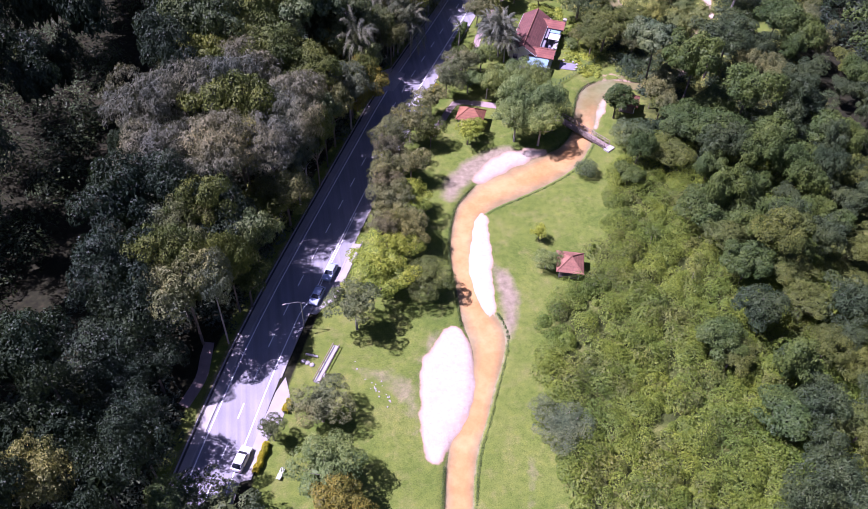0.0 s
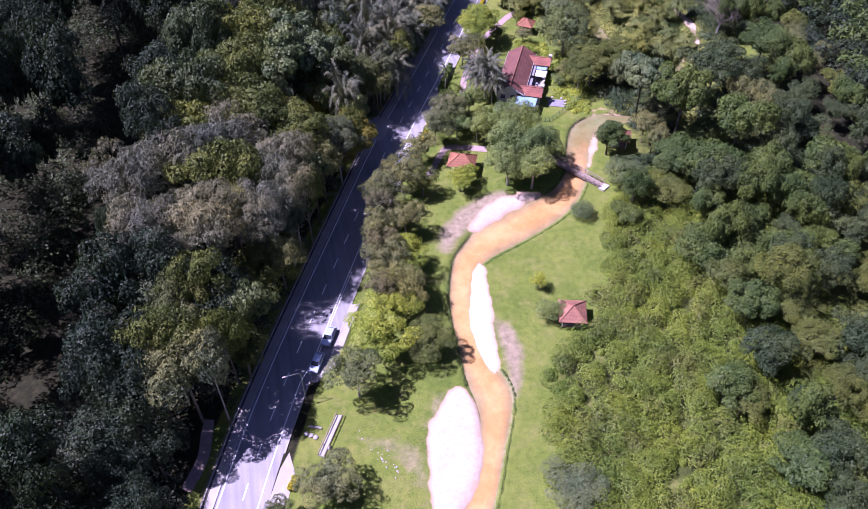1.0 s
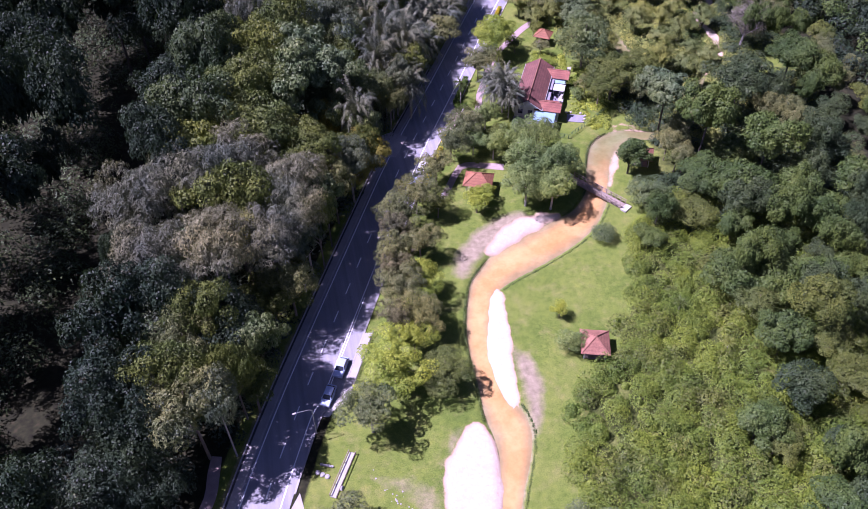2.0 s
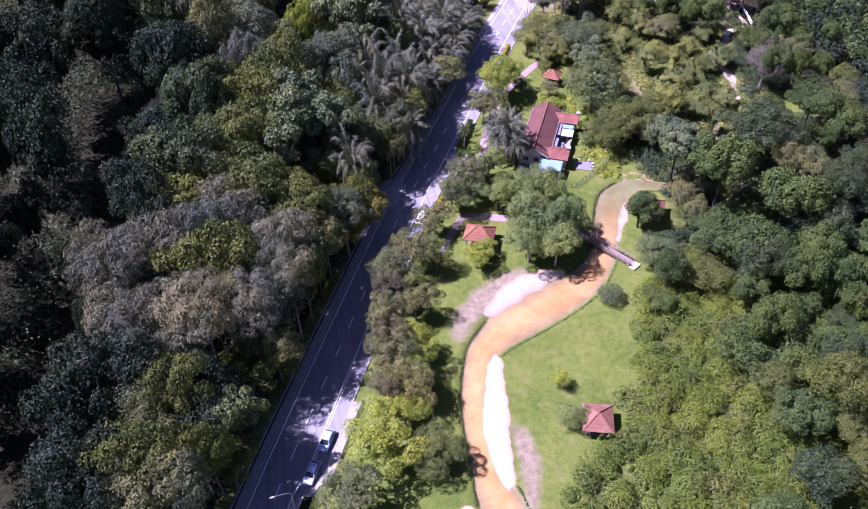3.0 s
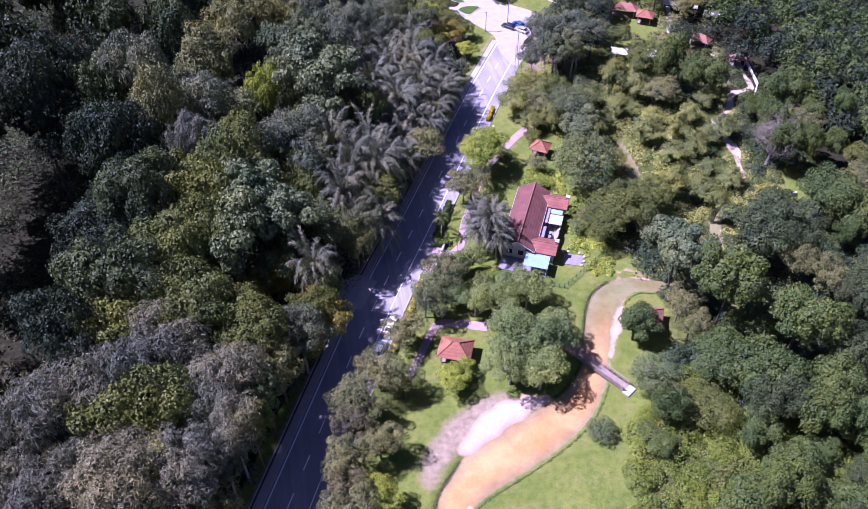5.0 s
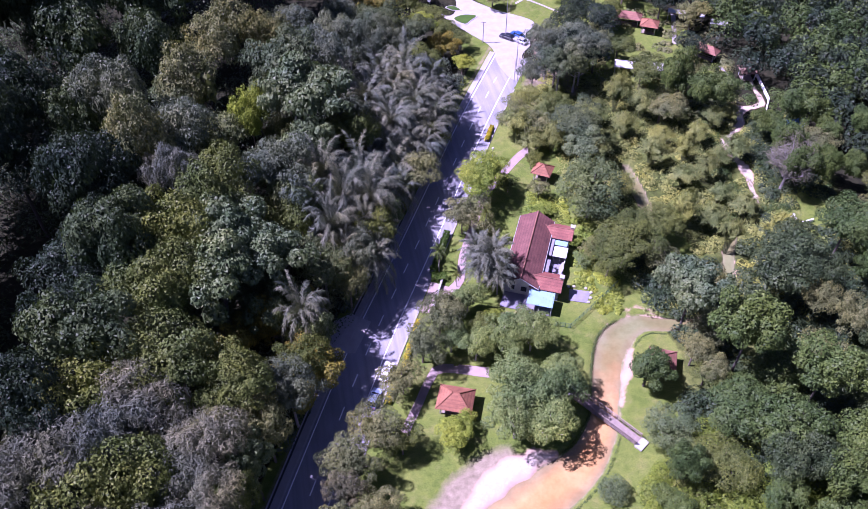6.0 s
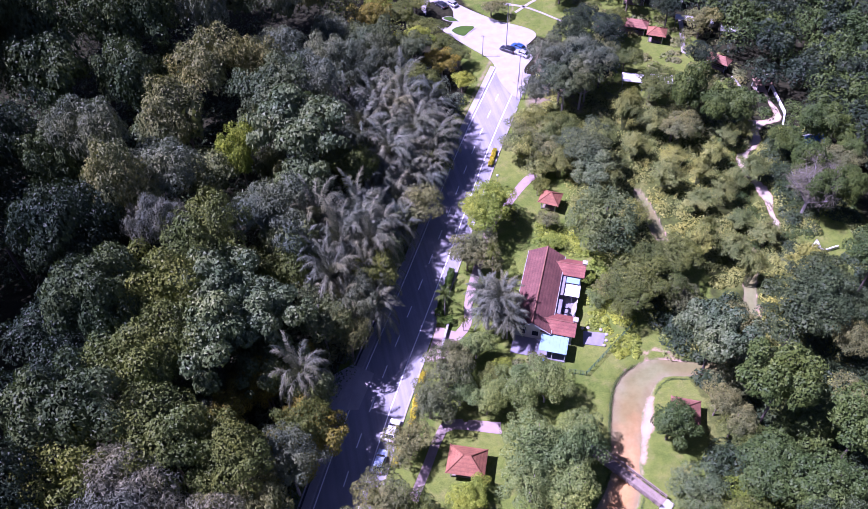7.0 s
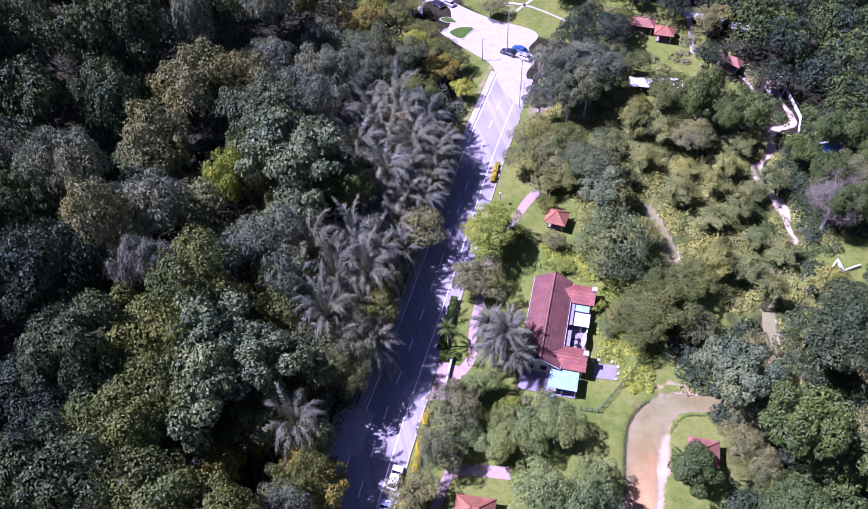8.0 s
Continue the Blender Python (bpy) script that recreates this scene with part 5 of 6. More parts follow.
woodland("far_woodland", FAR_EAST[::2], 440, 0.74, M["dark"], "dark forest canopy on the far bank")
woodland("far_woodland", FAR_EAST[1::2], 440, 0.74, M["tall"], "deep green forest canopy on the far bank")
# trees about the far green
GREEN_EAST = [("dark", 62.5, 206.5, 6, 12), ("dense", 68.5, 206, 6, 12), ("bluegrey", 65, 213, 6, 12), ("dark", 76, 216, 6, 12), ("dark", 70, 226, 6, 11), ("olive", 78, 224, 5, 9), ("broad", 86, 224, 5, 8), ("broad", 84, 238, 5, 9), ("dark", 73, 236, 5, 9), ("olive", 105, 212, 5, 9), ("olive", 110, 222, 5, 8), ("dark", 113, 232, 5, 9)]
GREEN_WEST = [("olive", 46, 236, 4, 4), ("broad", 27, 220, 4, 4.5), ("lime", 23, 213, 4.5, 6), ("yellow", 31, 207, 4.5, 6), ("broad", 35.5, 212, 3.4, 4), ("lime", 18, 204, 5, 8), ("yellow", 12, 214, 5, 9), ("lime", 36.5, 203, 3, 4), ("broad", 31.5, 215.5, 3.6, 4.2), ("broad", 21, 222, 4.5, 6), ("lime", 15, 225, 4.5, 7), ("broad", 24, 229, 3.5, 4), ("olive", 68, 250, 6, 9), ("dark", 54, 256, 6, 11), ("broad", 92, 254, 6, 10), ("dark", 106, 252, 6, 11), ("olive", 118, 250, 6, 10)]
for kind, x, y, r, top in GREEN_EAST + GREEN_WEST:
    grow(kind, x, y, r, top, "trees about the far green")


# ---- buildings ----
def roof_part(name, parent, corners, material, thick=0.12, label=""):
    """A roof slope of three or four corners, its courses running with the first edge (the eave)."""
    pts = [Vector(c) for c in corners]
    u = (pts[1] - pts[0]).normalized()
    nrm = (pts[1] - pts[0]).cross(pts[-1] - pts[0]).normalized()
    if nrm.z < 0:
        nrm = -nrm
    v = nrm.cross(u)
    bm = bmesh.new()
    hi, lo = [bm.verts.new(p) for p in pts], [bm.verts.new(p - nrm * thick) for p in pts]
    bm.faces.new(hi)
    bm.faces.new(lo[::-1])
    k = len(pts)
    for i in range(k):
        bm.faces.new((lo[i], lo[(i + 1) % k], hi[(i + 1) % k], hi[i]))
    bmesh.ops.recalc_face_normals(bm, faces=bm.faces)
    uv = bm.loops.layers.uv.new("UVMap")
    for f in bm.faces:
        for lp in f.loops:
            q = lp.vert.co - pts[0]
            lp[uv].uv = (q.dot(u), q.dot(v))
    return part(name, bm, material, parent, label)


def pavilion(x, y, w, d, rz, eave, apex, material, label, lay=thing):
    p = lay("pavilion", x, y, 0.0, rz, label=label, category="pavilion")
    a, b = w / 2, d / 2
    # The slab takes dark timber colour to show the shade below the roof.
    part("shaded_floor_slab", box(-a + 0.9, a - 0.9, -b + 0.9, b - 0.9, -0.4, 0.12), TIMBER, p)
    for sx in (-1, 1):
        for sy in (-1, 1):
            part("post", box(sx * (a - 0.75) - 0.09, sx * (a - 0.75) + 0.09, sy * (b - 0.75) - 0.09, sy * (b - 0.75) + 0.09, 0.15, eave + 0.3), WHITE, p)
    c = [(-a, -b, eave), (a, -b, eave), (a, b, eave), (-a, b, eave)]
    rg = max(0.0, (w - d) / 2)
    t0, t1 = (-rg - 0.01, 0, apex), (rg + 0.01, 0, apex)
    roof_part("roof_slope", p, [c[0], c[1], t1, t0], material)
    roof_part("roof_slope", p, [c[2], c[3], t0, t1], material)
    roof_part("roof_slope", p, [c[1], c[2], t1], material)
    roof_part("roof_slope", p, [c[3], c[0], t0], material)
    for q, t in zip(c, (t0, t1, t1, t0)):
        part("hip_cap", rod(q, Vector(t) + Vector((0, 0, 0.05)), 0.10, 0.10, 6), material, p)
    part("bench", box(-a + 0.8, a - 0.8, b - 1.2, b - 0.85, 0.5, 0.58, 0.02), TIMBER, p)
    return p


pavilion(43.9, 89.9, 5.0, 5.4, -17, 2.3, 3.9, ROOF_PINK, "open pavilion with a faded red hipped tile roof", set_down)
pavilion(35.0, 136.0, 6.1, 5.0, -22, 2.4, 4.2, ROOF_ORANGE, "open pavilion with an orange hipped tile roof", set_down)
pavilion(58.2, 169.3, 4.4, 4.2, -24, 2.3, 3.8, ROOF_ORANGE, "small garden pavilion with an orange tile roof")
pavilion(71.8, 136.8, 4.8, 4.8, -26, 2.4, 3.9, ROOF_PINK, "pavilion with a red tile roof among trees", set_down)
ROOF_BROWN = roof_stuff("brown_shingles", (0.14, 0.09, 0.055), (0.19, 0.125, 0.08), (0.24, 0.17, 0.11))
for x, y, w, d, rz, mat in ((94.5, 243.5, 8, 4, -20, ROOF_PINK), (102.8, 242.1, 5, 4.4, -20, ROOF_ORANGE), (98.1, 259.0, 7, 4.5, -15, ROOF_ORANGE), (123.2, 235.4, 6.5, 3.2, -40, ROOF_PINK), (86.0, 240.0, 7, 3.6, -10, ROOF_PINK), (138.0, 230.0, 4.6, 4.2, 10, ROOF_BROWN)):
    pavilion(x, y, w, d, rz, 2.5, 3.9, mat, "distant shelter with a reddish tiled roof")
for x, y, w, d, rz in ((89.7, 218.0, 5.5, 3.6, -12), (99.5, 220.1, 5.5, 3.6, -12), (111.6, 262.0, 8, 3.5, -20), (119.6, 253.6, 10, 2.4, -20), (133.0, 253.0, 4.5, 3, -20)):
    s = thing("shelter", x, y, 0, rz, label="small flat-roofed shelter with a white roof", category="shelter")
    part("roof", box(-w / 2, w / 2, -d / 2, d / 2, 2.5, 2.65, 0.03), WHITE, s)
    for sx in (-1, 1):
        for sy in (-1, 1):
            part("post", rod((sx * (w / 2 - 0.3), sy * (d / 2 - 0.3), 0), (sx * (w / 2 - 0.3), sy * (d / 2 - 0.3), 2.5), 0.07), STEEL, s)
tent = thing("tent", 148, 209.5, 0, 20, label="bright blue tarpaulin tent in the clearing", category="tent")
roof_part("canopy", tent, [(-2.4, -1.8, 1.2), (2.4, -1.8, 1.2), (2.4, 0, 2.6), (-2.4, 0, 2.6)], TARP, 0.04)
roof_part("canopy", tent, [(2.4, 1.8, 1.2), (-2.4, 1.8, 1.2), (-2.4, 0, 2.6), (2.4, 0, 2.6)], WHITE, 0.04)
for sx in (-2.3, 2.3):
    part("pole", rod((sx, 0, 0), (sx, 0, 2.58), 0.04), STEEL, tent)

# The house, its ridge along its own y axis.
house = set_down("house", 56.25, 166.25, 0, -26.4, label="long white house with a maroon tiled gable roof", category="house")
part("main_wall", box(-2.95, 2.95, -8.9, 8.9, -0.2, 3.05), CREAM, house)
part("wing_wall", box(2.95, 7.2, 5.3, 9.0, -0.2, 2.75), WHITE, house)
part("wing_wall", box(2.95, 7.2, -8.8, -4.8, -0.2, 2.75), WHITE, house)
E0, RZ = 3.0, 5.1
for sg in (-1, 1):
    q = [(sg * 3.5, -9.55, E0), (sg * 3.5, 9.55, E0), (0, 9.55, RZ), (0, -9.55, RZ)]
    roof_part("roof_slope", house, q if sg < 0 else q[::-1][2:] + q[::-1][:2], ROOF)
    part("bargeboard", rod((sg * 3.5, -9.58, E0 - 0.06), (0, -9.58, RZ - 0.06), 0.09, sides=4), WHITE, house)
    part("gutter", rod((sg * 3.56, -9.5, E0 - 0.03), (sg * 3.56, 9.5, E0 - 0.03), 0.07, sides=6), PALE, house)
for yg in (-8.9, 8.9):
    part("gable", prism([(-2.95, 0), (2.95, 0), (0, 1.75)], -0.12, 0.12), CREAM, house).matrix_basis = pose(0, yg, 3.0, 90, 0, 0)
part("ridge_cap", rod((0, -9.55, RZ + 0.02), (0, 9.55, RZ + 0.02), 0.13, sides=6), ROOF_PINK, house)
for y0, y1 in ((5.0, 9.3), (-9.2, -4.5)):
    ym = (y0 + y1) / 2
    roof_part("wing_roof", house, [(1.6, y0, 2.75), (7.7, y0, 2.75), (7.7, ym, 3.85), (1.6, ym, 3.85)], ROOF_WING)
    roof_part("wing_roof", house, [(7.7, y1, 2.75), (1.6, y1, 2.75), (1.6, ym, 3.85), (7.7, ym, 3.85)], ROOF_WING)
    part("ridge_cap", rod((1.6, ym, 3.87), (7.7, ym, 3.87), 0.1, sides=6), ROOF_PINK, house)
for y in (7.6, -6.4):
    ch = part("chimney", box(7.0, 7.75, y - 0.4, y + 0.4, 2.4, 4.3, 0.03), CREAM, house)
    part("cap", box(6.92, 7.83, y - 0.48, y + 0.48, 4.3, 4.42, 0.02), CONCRETE, ch)
part("lean_to_roof", box(1.9, 6.75, -13.0, -9.25, 2.45, 2.53, 0.02), BLUE, house, "pale blue sheet-metal flat roof")
for x in np.arange(2.3, 6.7, 0.6):
    part("roof_rib", box(x - 0.03, x + 0.03, -12.95, -9.3, 2.53, 2.56), BLUE, house)
for x, y in ((2.1, -12.8), (4.3, -12.8), (6.55, -12.8)):
    part("post", rod((x, y, 0), (x, y, 2.45), 0.06), WHITE, house)
part("terrace", box(-3.0, 6.7, -12.9, -9.0, -0.2, 0.2), PAVE, house)
part("courtyard_floor", box(3.0, 7.0, -4.75, 5.25, -0.2, 0.08), PAVE, house)
part("courtyard_wall", box(7.02, 7.2, -4.7, 5.2, -0.2, 1.6), CREAM, house)
part("awning", box(4.6, 7.3, 0.4, 3.3, 2.3, 2.4, 0.02), WHITE, house, "white sheet awning over the yard")
for x in (4.8, 7.1):
    for y in (0.6, 3.1):
        part("post", rod((x, y, 0), (x, y, 2.3), 0.05), STEEL, house)
part("side_roof", box(3.3, 4.5, -4.3, -0.9, 2.5, 2.6, 0.02), PAVE, house)
part("side_roof", box(3.3, 4.4, 0.2, 4.9, 2.5, 2.6, 0.02), PAVE, house)
part("side_roof", box(4.5, 7.0, 3.6, 5.0, 2.3, 2.4, 0.02), BLUE, house)
for y in (-3.7, -2.5, -1.3):
    part("water_tank", rod((5.3, y, 0), (5.3, y, 1.5), 0.55, 0.5, 12), PAVE, house, "dark plastic water tank")
part("oval_canopy", prism(rounded([(6.7, -3.8), (7.2, -2.2), (6.9, -0.2), (6.3, -2.2)], 4), 1.9, 2.0), PALE, house)
for y, wd in ((-7, 1.6), (-3.4, 1.6), (0.2, 1.6), (3.8, 1.6), (7.0, 1.6)):
    win = part("window", box(-3.01, -2.93, y - wd / 2, y + wd / 2, 1.0, 2.3), WHITE, house)
    part("pane", box(-3.05, -3.0, y - wd / 2 + 0.1, y + wd / 2 - 0.1, 1.1, 2.2), GLASS, win)
for x, wd in ((-1.6, 1.3), (0.7, 1.3)):
    win = part("window", box(x - wd / 2, x + wd / 2, -8.98, -8.88, 1.0, 2.4), WHITE, house)
    part("pane", box(x - wd / 2 + 0.1, x + wd / 2 - 0.1, -9.02, -8.97, 1.1, 2.3), GLASS, win)
part("door", box(1.9, 2.8, -8.96, -8.89, 0.0, 2.05), TIMBER, house)

# paved yard with stones, garden fence
yard = slab("paving", [(61.4, 134.2), (65.9, 134.2), (67.2, 137.3), (62.0, 137.2)], 0.06, PAVE, "small slate-grey paved yard beside the house", "paving")
for i, (x, y) in enumerate([(61.8, 137.7), (63.2, 138.0), (66.2, 137.9), (67.3, 137.0), (66.3, 134.4), (67.0, 135.6)]):
    bm = bmesh.new()
    bmesh.ops.create_icosphere(bm, subdivisions=2, radius=0.3)
    for v in bm.verts:
        v.co *= 1 + 0.25 * noise.noise(v.co * 2.5 + Vector((i * 3.0, 0, 0)))
        v.co.z *= 0.7
    st = part("boulder", bm, CONCRETE)
    st.location = (*site(x, y), 0.15)
    tagged(st, "pale rounded boulder beside the paved yard", "boulder", "boulders round the yard")


def fence(a, b, posts, label):
    f = group_of("fence", label=label, category="fence")
    a, b = Vector((*site(*a), 0)), Vector((*site(*b), 0))
    for i in range(posts):
        p = a.lerp(b, i / (posts - 1))
        part("post", rod(p - Vector((0, 0, 0.2)), p + Vector((0, 0, 1.3)), 0.045, sides=6), GREENMESH, f)
    for z in (0.15, 0.45, 0.75, 1.05, 1.28):
        part("rail", rod(a + Vector((0, 0, z)), b + Vector((0, 0, z)), 0.022, sides=5), GREENMESH, f)
    return f


fence((74.4, 140.2), (61.0, 127.4), 13, "green wire fence along the stream bank")
fence((60.9, 127.3), (57.2, 127.4), 4, "green wire fence beside the garden gate")

# ---- bridges ----
bridge = set_down("footbridge", 59.1, 128.8, 0.35, -56, label="weathered timber footbridge with lattice railings over the stream", category="bridge")
part("beam", box(-7.0, 6.2, -0.75, -0.5, -0.3, 0.0), TIMBER, bridge)
part("beam", box(-7.0, 6.2, 0.5, 0.75, -0.3, 0.0), TIMBER, bridge)
for i in range(44):
    x = -6.9 + i * 0.3
    part("plank", box(x, x + 0.27, -0.85, 0.85, 0.002, 0.06), TIMBER, bridge)
for sy in (-0.9, 0.9):
    part("top_rail", box(-7.0, 6.2, sy - 0.07, sy + 0.07, 1.05, 1.15, 0.02), TIMBER, bridge)
    part("mid_rail", box(-7.0, 6.2, sy - 0.04, sy + 0.04, 0.55, 0.62), TIMBER, bridge)
    for i in range(12):
        x = -6.95 + i * 1.19
        part("post", box(x - 0.06, x + 0.06, sy - 0.06, sy + 0.06, -0.1, 1.2), TIMBER, bridge)
        if i < 11:
            part("brace", rod((x, sy, 0.1), (x + 1.19, sy, 1.05), 0.035, sides=5), TIMBER, bridge)
for x0, x1 in ((-8.6, -7.02), (6.22, 7.6)):
    part("landing", box(x0, x1, -1.1, 1.1, -0.9, 0.02, 0.03), CONCRETE, bridge, "grey concrete landing")

low = set_down("footbridge", -1.2, 75.8, 0.1, -29, label="narrow concrete footbridge with pale railings over a ditch", category="bridge")
part("deck", box(-0.48, 0.48, -4.2, 3.6, -0.2, 0.12, 0.02), PALE, low)
for sx in (-0.55, 0.55):
    part("top_rail", rod((sx, -4.2, 0.6), (sx, 3.6, 0.6), 0.07, sides=6), TIMBER, low)
    for i in range(5):
        part("post", box(sx - 0.05, sx + 0.05, -4.1 + i * 1.9 - 0.05, -4.1 + i * 1.9 + 0.05, -0.1, 0.6), TIMBER, low)
slab("culvert_wall", [(1.6, 41.6), (3.8, 41.2), (3.85, 41.5), (1.65, 41.9)], 0.3, CONCRETE, "low pale culvert wall beside the footbridge", "wall")


# ---- vehicles ----
def car(x, y, rz, paint, label, length=4.2, tall=1.42, van=False):
    c = thing("car", x, y, 0.055, rz, label=label, category="car")
    h, w = length / 2, 0.84
    side = [(-h, 0.45), (-h + 0.05, 0.85), (-h + 0.9, 0.95), (h - 1.15, 0.92), (h - 0.1, 0.72), (h, 0.45), (h - 0.1, 0.25), (-h + 0.1, 0.25)]
    bm = bmesh.new()
    rings = []
    for sx, inn in ((-w, 0.06), (-w + 0.1, 0.0), (w - 0.1, 0.0), (w, 0.06)):
        rings.append([bm.verts.new((sx, yy * (1 - inn * 0.4), zz - (inn if zz > 0.5 else 0))) for yy, zz in side])
    k = len(side)
    for r0, r1 in zip(rings, rings[1:]):
        for i in range(k):
            bm.faces.new((r0[i], r0[(i + 1) % k], r1[(i + 1) % k], r1[i]))
    bm.faces.new(rings[0])
    bm.faces.new(rings[-1])
    bmesh.ops.recalc_face_normals(bm, faces=bm.faces)
    body = part("body", bm, paint, c)
    f0, f1, b0, b1 = (h - 1.05, h - 1.75, -h + 0.25, -h + 0.8) if not van else (h - 0.5, h - 1.1, -h + 0.06, -h + 0.2)
    for nm, z0, z1, e, mat in (("windows", 0.86, tall - 0.07, 0.0, GLASS), ("roof", tall - 0.07, tall, 0.02, paint)):
        bm = bmesh.new()
        zs = (z0, z1)
        ya = ((b0, f0), (b1, f1)) if nm == "windows" else ((b1 - e, f1 + e), (b1 + 0.08, f1 - 0.08))
        xa = (0.76, 0.62) if nm == "windows" else (0.68, 0.62)
        vs = [[bm.verts.new((sx * xa[j], ya[j][m], zs[j])) for sx, m in ((-1, 0), (1, 0), (1, 1), (-1, 1))] for j in (0, 1)]
        bm.faces.new(vs[1])
        bm.faces.new(vs[0][::-1])
        for i in range(4):
            bm.faces.new((vs[0][i], vs[0][(i + 1) % 4], vs[1][(i + 1) % 4], vs[1][i]))
        part(nm, bm, mat, c)
    for sx in (-1, 1):
        for (ya, za), (yb, zb) in (((f0, 0.88), (f1, tall - 0.05)), ((b0, 0.88), (b1, tall - 0.05))):
            part("pillar", rod((sx * 0.77, ya, za), (sx * 0.63, yb, zb), 0.04, sides=5), paint, c)
        for yy in (-h + 0.8, h - 0.85):
            tyre = part("tyre", rod((sx * 0.66, yy, 0.31), (sx * 0.86, yy, 0.31), 0.31, sides=16), RUBBER, c)
            part("rim", rod((sx * 0.7, yy, 0.31), (sx * 0.875, yy, 0.31), 0.19, sides=12), STEEL, tyre)
        part("headlight", box(sx * 0.62 - 0.16, sx * 0.62 + 0.16, h - 0.16, h - 0.02, 0.58, 0.7, 0.02), WHITE, c)
        part("tail_light", box(sx * 0.64 - 0.14, sx * 0.64 + 0.14, -h - 0.01, -h + 0.06, 0.6, 0.78, 0.02), TAIL, c)
        part("mirror", box(sx * 0.88 - 0.09, sx * 0.88 + 0.09, f0 - 0.25, f0 - 0.12, 0.92, 1.06, 0.02), paint, c)
    return c


TAIL = paint_stuff("tail_lamp_red", (0.35, 0.02, 0.02), 0.0)
SILVERBLUE = paint_stuff("silver_blue_paint", (0.36, 0.44, 0.60), 0.15)
WHITEPAINT = paint_stuff("white_car_paint", (0.75, 0.76, 0.78), 0.0)
BLACKPAINT = paint_stuff("black_car_paint", (0.02, 0.022, 0.03), 0.2)
BLUEPAINT = paint_stuff("blue_car_paint", (0.03, 0.10, 0.28), 0.2)
SILVER = paint_stuff("silver_car_paint", (0.45, 0.46, 0.48), 0.4)
for x, y, rz, pt, lab in [
    (4.5, 59.2, 162, SILVERBLUE, "pale blue-silver hatchback parked at the kerb"),
    (2.5, 53.6, 162, SILVERBLUE, "pale blue-silver saloon parked at the kerb"),
    (20.9, 112.1, -18, WHITEPAINT, "white saloon parked at the kerb"),
    (18.8, 106.6, -18, SILVERBLUE, "pale blue-silver car parked at the kerb"),
    (-6.5, 22.8, -18, WHITEPAINT, "white hatchback parked at the kerb"),
    (51.0, 221.6, 80, BLACKPAINT, "black saloon parked on the turning circle"),
    (54.4, 223.6, 70, BLUEPAINT, "dark blue saloon parked on the turning circle"),
    (55.2, 221.2, 75, SILVER, "silver saloon parked on the turning circle"),
    (31.5, 234.4, 60, BLACKPAINT, "black car parked at the far edge"),
    (34.5, 236.0, 70, SILVER, "silver car parked at the far edge"),
]:
    car(x, y, rz, pt, lab)


# ---- lamps, hedges, small things ----
pickets = group_of("picket_fence", label="low pale picket fence beside the parking bays", category="fence")
ends = []
for y in np.arange(52.0, 67.2, 0.42):
    px, py = site(float(west(y)) + float(widening(9.05, 11.3)(y)) * 1.055, float(y))
    ends.append(Vector((px, py, 0)))
    part("picket", box(px - 0.07, px + 0.07, py - 0.07, py + 0.07, -0.1, 0.75), PALE, pickets)
for a, b in zip(ends[:-1:3], ends[3::3]):
    part("rail", rod(a + Vector((0, 0, 0.5)), b + Vector((0, 0, 0.5)), 0.035, sides=5), PALE, pickets)

def street_lamp(x, y, rz, label="tall grey street lamp with a curved arm"):
    s = thing("street_lamp", x, y, 0, rz, label=label, category="street lamp", group="street lamps along the road")
    part("pole", rod((0, 0, -0.2), (0, 0, 6.6), 0.09, 0.06, 8), STEEL, s)
    bm = rod((0, 0, 6.6), (-0.5, 0, 7.0), 0.05, 0.05, 6)
    part("arm", rod((-0.5, 0, 7.0), (-2.4, 0, 7.1), 0.045, 0.04, 6, bm), STEEL, s)
    part("lamp_head", box(-2.95, -2.35, -0.13, 0.13, 7.03, 7.15, 0.04), PALE, s)


for x, y in ((-0.4, 47.0), (13.2, 84.6), (21.2, 109.0)):
    street_lamp(x + 1.2, y, 18)
for x, y, top in ((50.6, 222.2, 13.0), (53.5, 210.0, 8.0), (43.4, 217.2, 6.0)):
    s = thing("lamp_post", x, y, 0, label="tall slim grey lamp mast on the turning circle", category="lamp post")
    part("pole", rod((0, 0, -0.2), (0, 0, top), 0.12, 0.07, 8), STEEL, s)
    part("lamp_head", box(-0.6, 0.6, -0.15, 0.15, top, top + 0.15, 0.04), PALE, s)
for x, y in ((29.6, 123.2), (25.5, 101.0), (45.0, 172.5)):
    s = thing("garden_lamp", x, y, 0, label="white globe lamp on a slim post", category="garden lamp", group="garden lamps")
    part("post", rod((0, 0, -0.2), (0, 0, 3.0), 0.06, 0.05, 8), STEEL, s)
    bm = bmesh.new()
    bmesh.ops.create_uvsphere(bm, u_segments=14, v_segments=10, radius=0.28, matrix=Matrix.Translation((0, 0, 3.2)))
    part("globe", bm, WHITE, s)


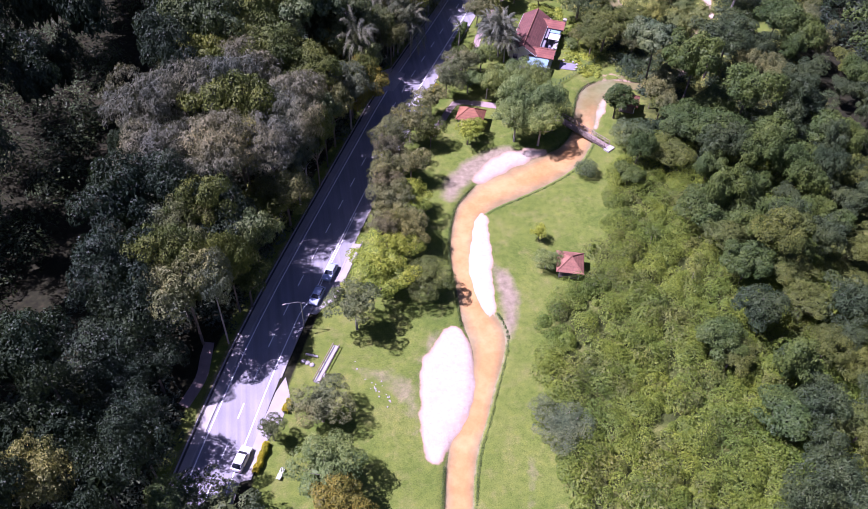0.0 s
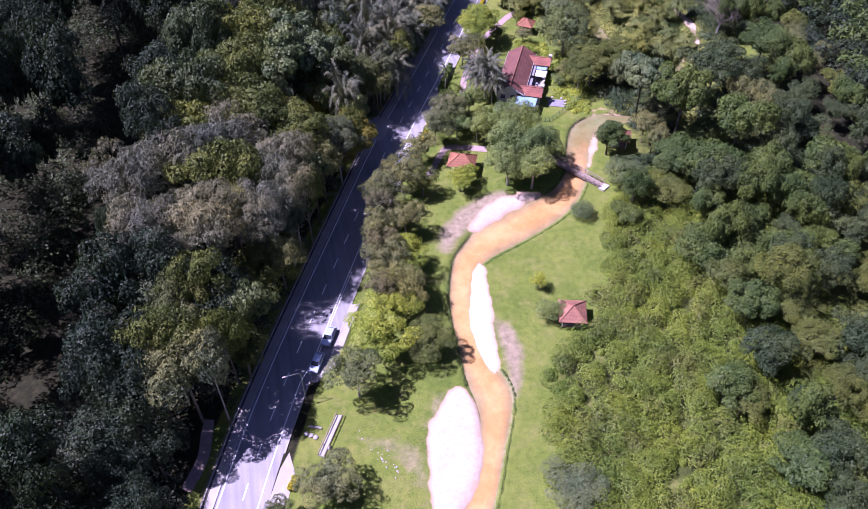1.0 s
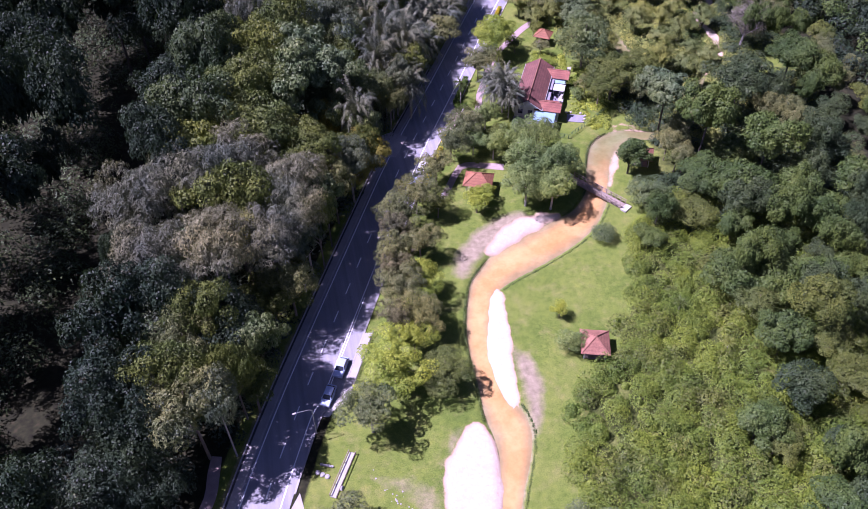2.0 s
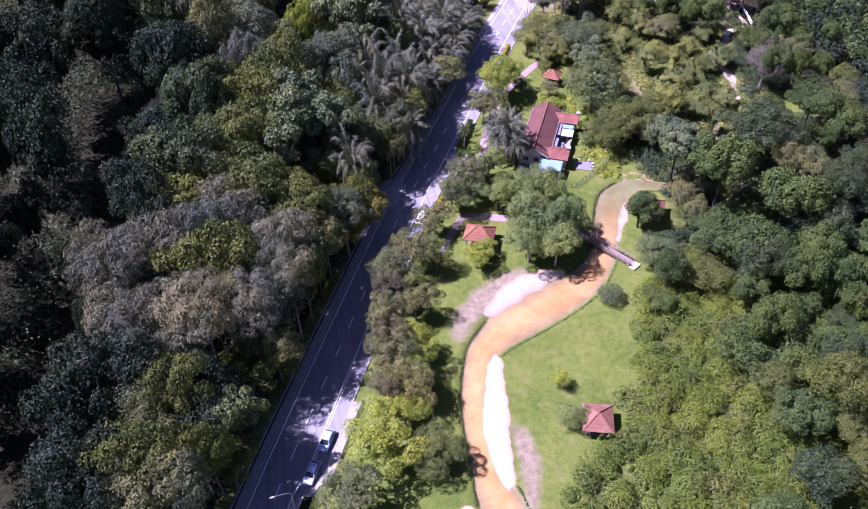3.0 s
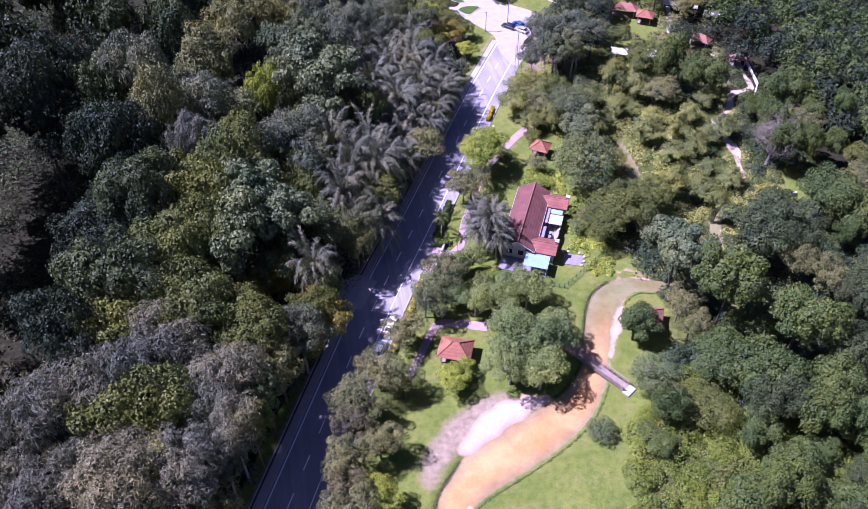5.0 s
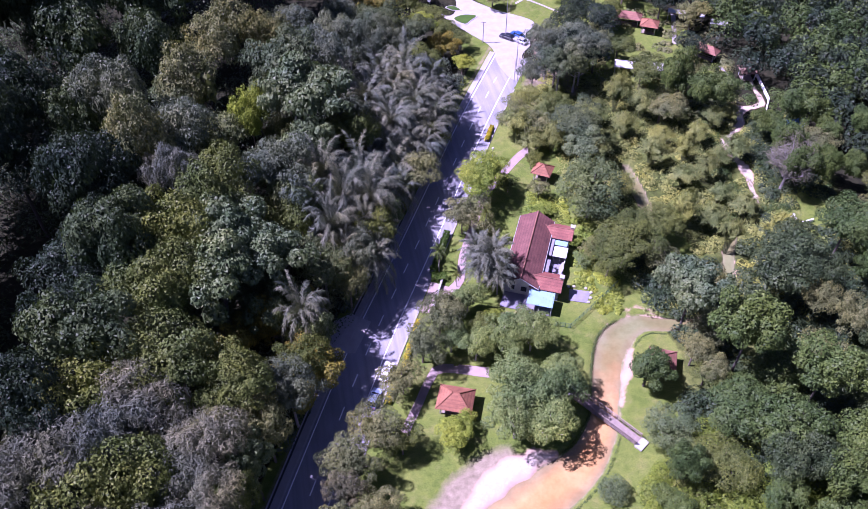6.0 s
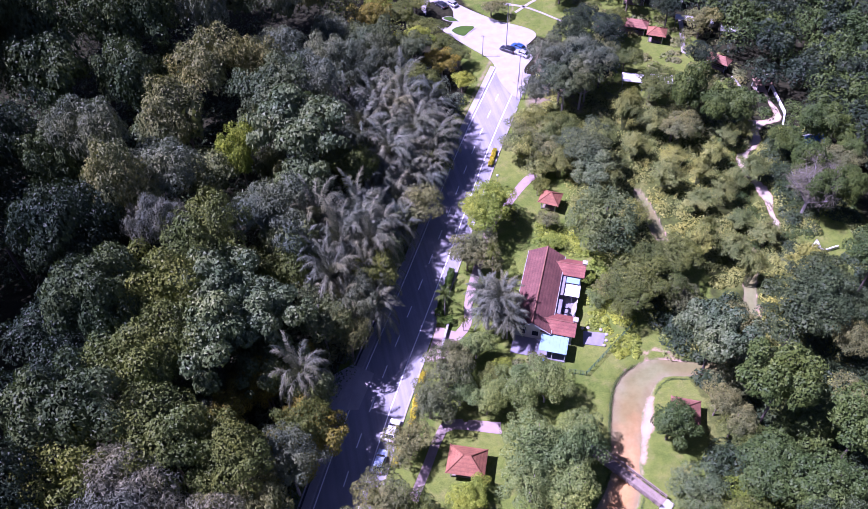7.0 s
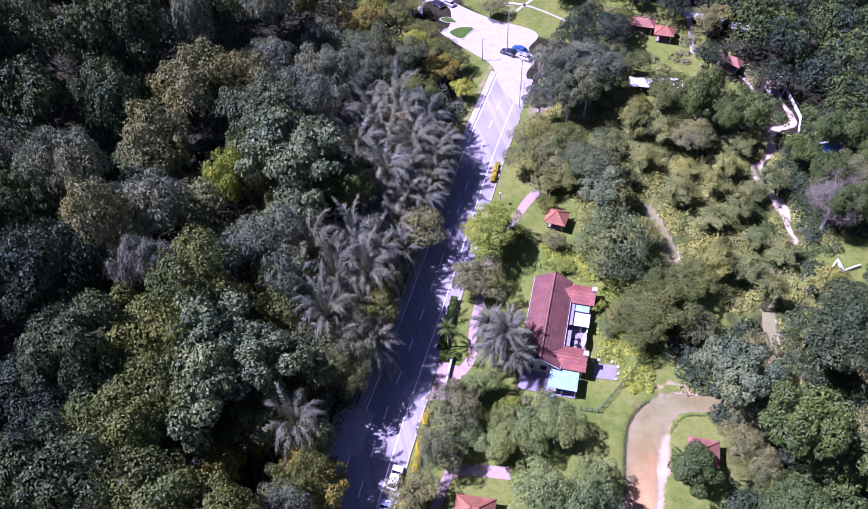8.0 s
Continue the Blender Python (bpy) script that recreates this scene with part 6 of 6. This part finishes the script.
def hedge(a, b, w, h, material, label):
    a, b = site(*a), site(*b)
    ln = np.hypot(*(b - a))
    k = int(320 * ln)
    u = (b - a) / ln
    v = np.array([-u[1], u[0]])
    s, q, z = rng.uniform(0, ln, k), rng.uniform(-1, 1, k), rng.uniform(0, 1, k)
    face = rng.integers(0, 3, k)
    q = np.where(face == 0, np.sign(q), q) * w / 2
    z = np.where(face == 0, z, 1) * h * (1 + 0.12 * np.sin(s * 2.3))
    wob = 0.1 * np.sin(s * 3.1) + q
    p = np.stack([a[0] + u[0] * s + v[0] * wob, a[1] + u[1] * s + v[1] * wob, z], -1)
    nrm = np.stack([v[0] * q / w * 2, v[1] * q / w * 2, 0.6 + 0 * q], -1)
    vv = leaves(p, nrm, 0.3, 0.2, 0.6)
    return tagged(new("hedge", mesh_of("hedge", vv, fan(vv), material)), label, "hedge")


for a, b in (((25.6, 119.2), (24.2, 113.2)), ((23.0, 111.0), (21.2, 106.0)), ((-4.1, 20.8), (-2.9, 25.6)), ((-0.7, 30.8), (-0.1, 33.0)), ((43.6, 178.0), (45.2, 183.5)), ((27.0, 124.0), (26.2, 121.5))):
    hedge(a, b, 0.8, 0.9, YELLOWHEDGE, "clipped golden-yellow hedge beside the road")
hedge((30.0, 136.0), (33.2, 147.0), 1.2, 1.2, HEDGE, "clipped green hedge along the garden front")
hedge((29.6, 134.6), (33.0, 135.2), 1.6, 1.3, HEDGE, "clipped green hedge at the driveway")
wall = slab("gate_wall", [(29.9, 127.6), (30.3, 127.6), (32.2, 134.4), (31.8, 134.4)], 0.9, CONCRETE, "low grey garden wall beside the driveway", "wall", 1.0)
bin_ = thing("water_butt", 51.6, 128.9, 0, label="bright blue plastic barrel on the lawn", category="barrel")
part("barrel", rod((0, 0, 0), (0, 0, 0.95), 0.34, 0.34, 16), TARP, bin_)
part("rim", rod((0, 0, 0.93), (0, 0, 0.99), 0.37, 0.37, 16), TARP, bin_)


# stones and blocks by the ditch, a bench, a low white wall by the far lawn
def stone(x, y, size, seed, label, group):
    bm = bmesh.new()
    bmesh.ops.create_icosphere(bm, subdivisions=2, radius=size)
    for v in bm.verts:
        v.co *= 1 + 0.3 * noise.noise(v.co / size + Vector((seed * 3.1, 0, 0)))
        v.co.z *= 0.65
    st = part("stone", bm, PALE)
    st.location = (*site(x, y), height(x, y) + size * 0.2)
    tagged(st, label, "stone", group)


for i in range(22):
    s = rng.uniform(0, 1)
    stone(10.5 + 7.5 * s + rng.normal() * 0.5, 40.2 - 6.5 * s + rng.normal() * 0.9, float(rng.uniform(0.07, 0.17)), i, "small pale stone lying in the grass", "stones by the ditch")
for i, (x, y) in enumerate(((1.3, 40.4), (2.1, 40.1), (2.9, 39.8), (5.3, 38.0))):
    stone(x, y, 0.42, 40 + i, "pale rounded boulder at the ditch crossing", "boulders at the ditch")
seat = thing("bench", -0.2, 20.9, 0, -20, label="white concrete bench on the lawn", category="bench")
part("seat", box(-0.32, 0.32, -0.95, 0.95, 0.40, 0.50, 0.03), WHITE, seat)
for y in (-0.65, 0.65):
    part("leg", box(-0.25, 0.25, y - 0.1, y + 0.1, -0.05, 0.40, 0.02), WHITE, seat)


def low_wall(points, label):
    w = group_of("garden_wall", label=label, category="wall")
    for a, b in zip(points, points[1:]):
        a, b = Vector((*site(*a), 0)), Vector((*site(*b), 0))
        u = (b - a).normalized() * 0.11
        v = Vector((-u.y, u.x, 0))
        q = [a - u + v, b + u + v, b + u - v, a - u - v]
        part("wall_run", prism([(p.x, p.y) for p in q], -0.3, 0.75), WALLWHITE, w)
        q = [a - u * 1.2 + v * 1.3, b + u * 1.2 + v * 1.3, b + u * 1.2 - v * 1.3, a - u * 1.2 - v * 1.3]
        part("coping", prism([(p.x, p.y) for p in q], 0.754, 0.83), WALLWHITE, w)


WALLWHITE = plain("whitewashed_wall", (0.72, 0.72, 0.70), 0.7, vary=0.15, scale=2)
low_wall([(139.6, 170.7), (133.9, 168.2), (133.7, 171.3), (129.6, 167.2), (125.6, 163.2)], "whitewashed zigzag low wall beside the lawn")
low_wall([(142.6, 236.5), (143.4, 220.5), (139.4, 212.8)], "white parapet along the far trail")
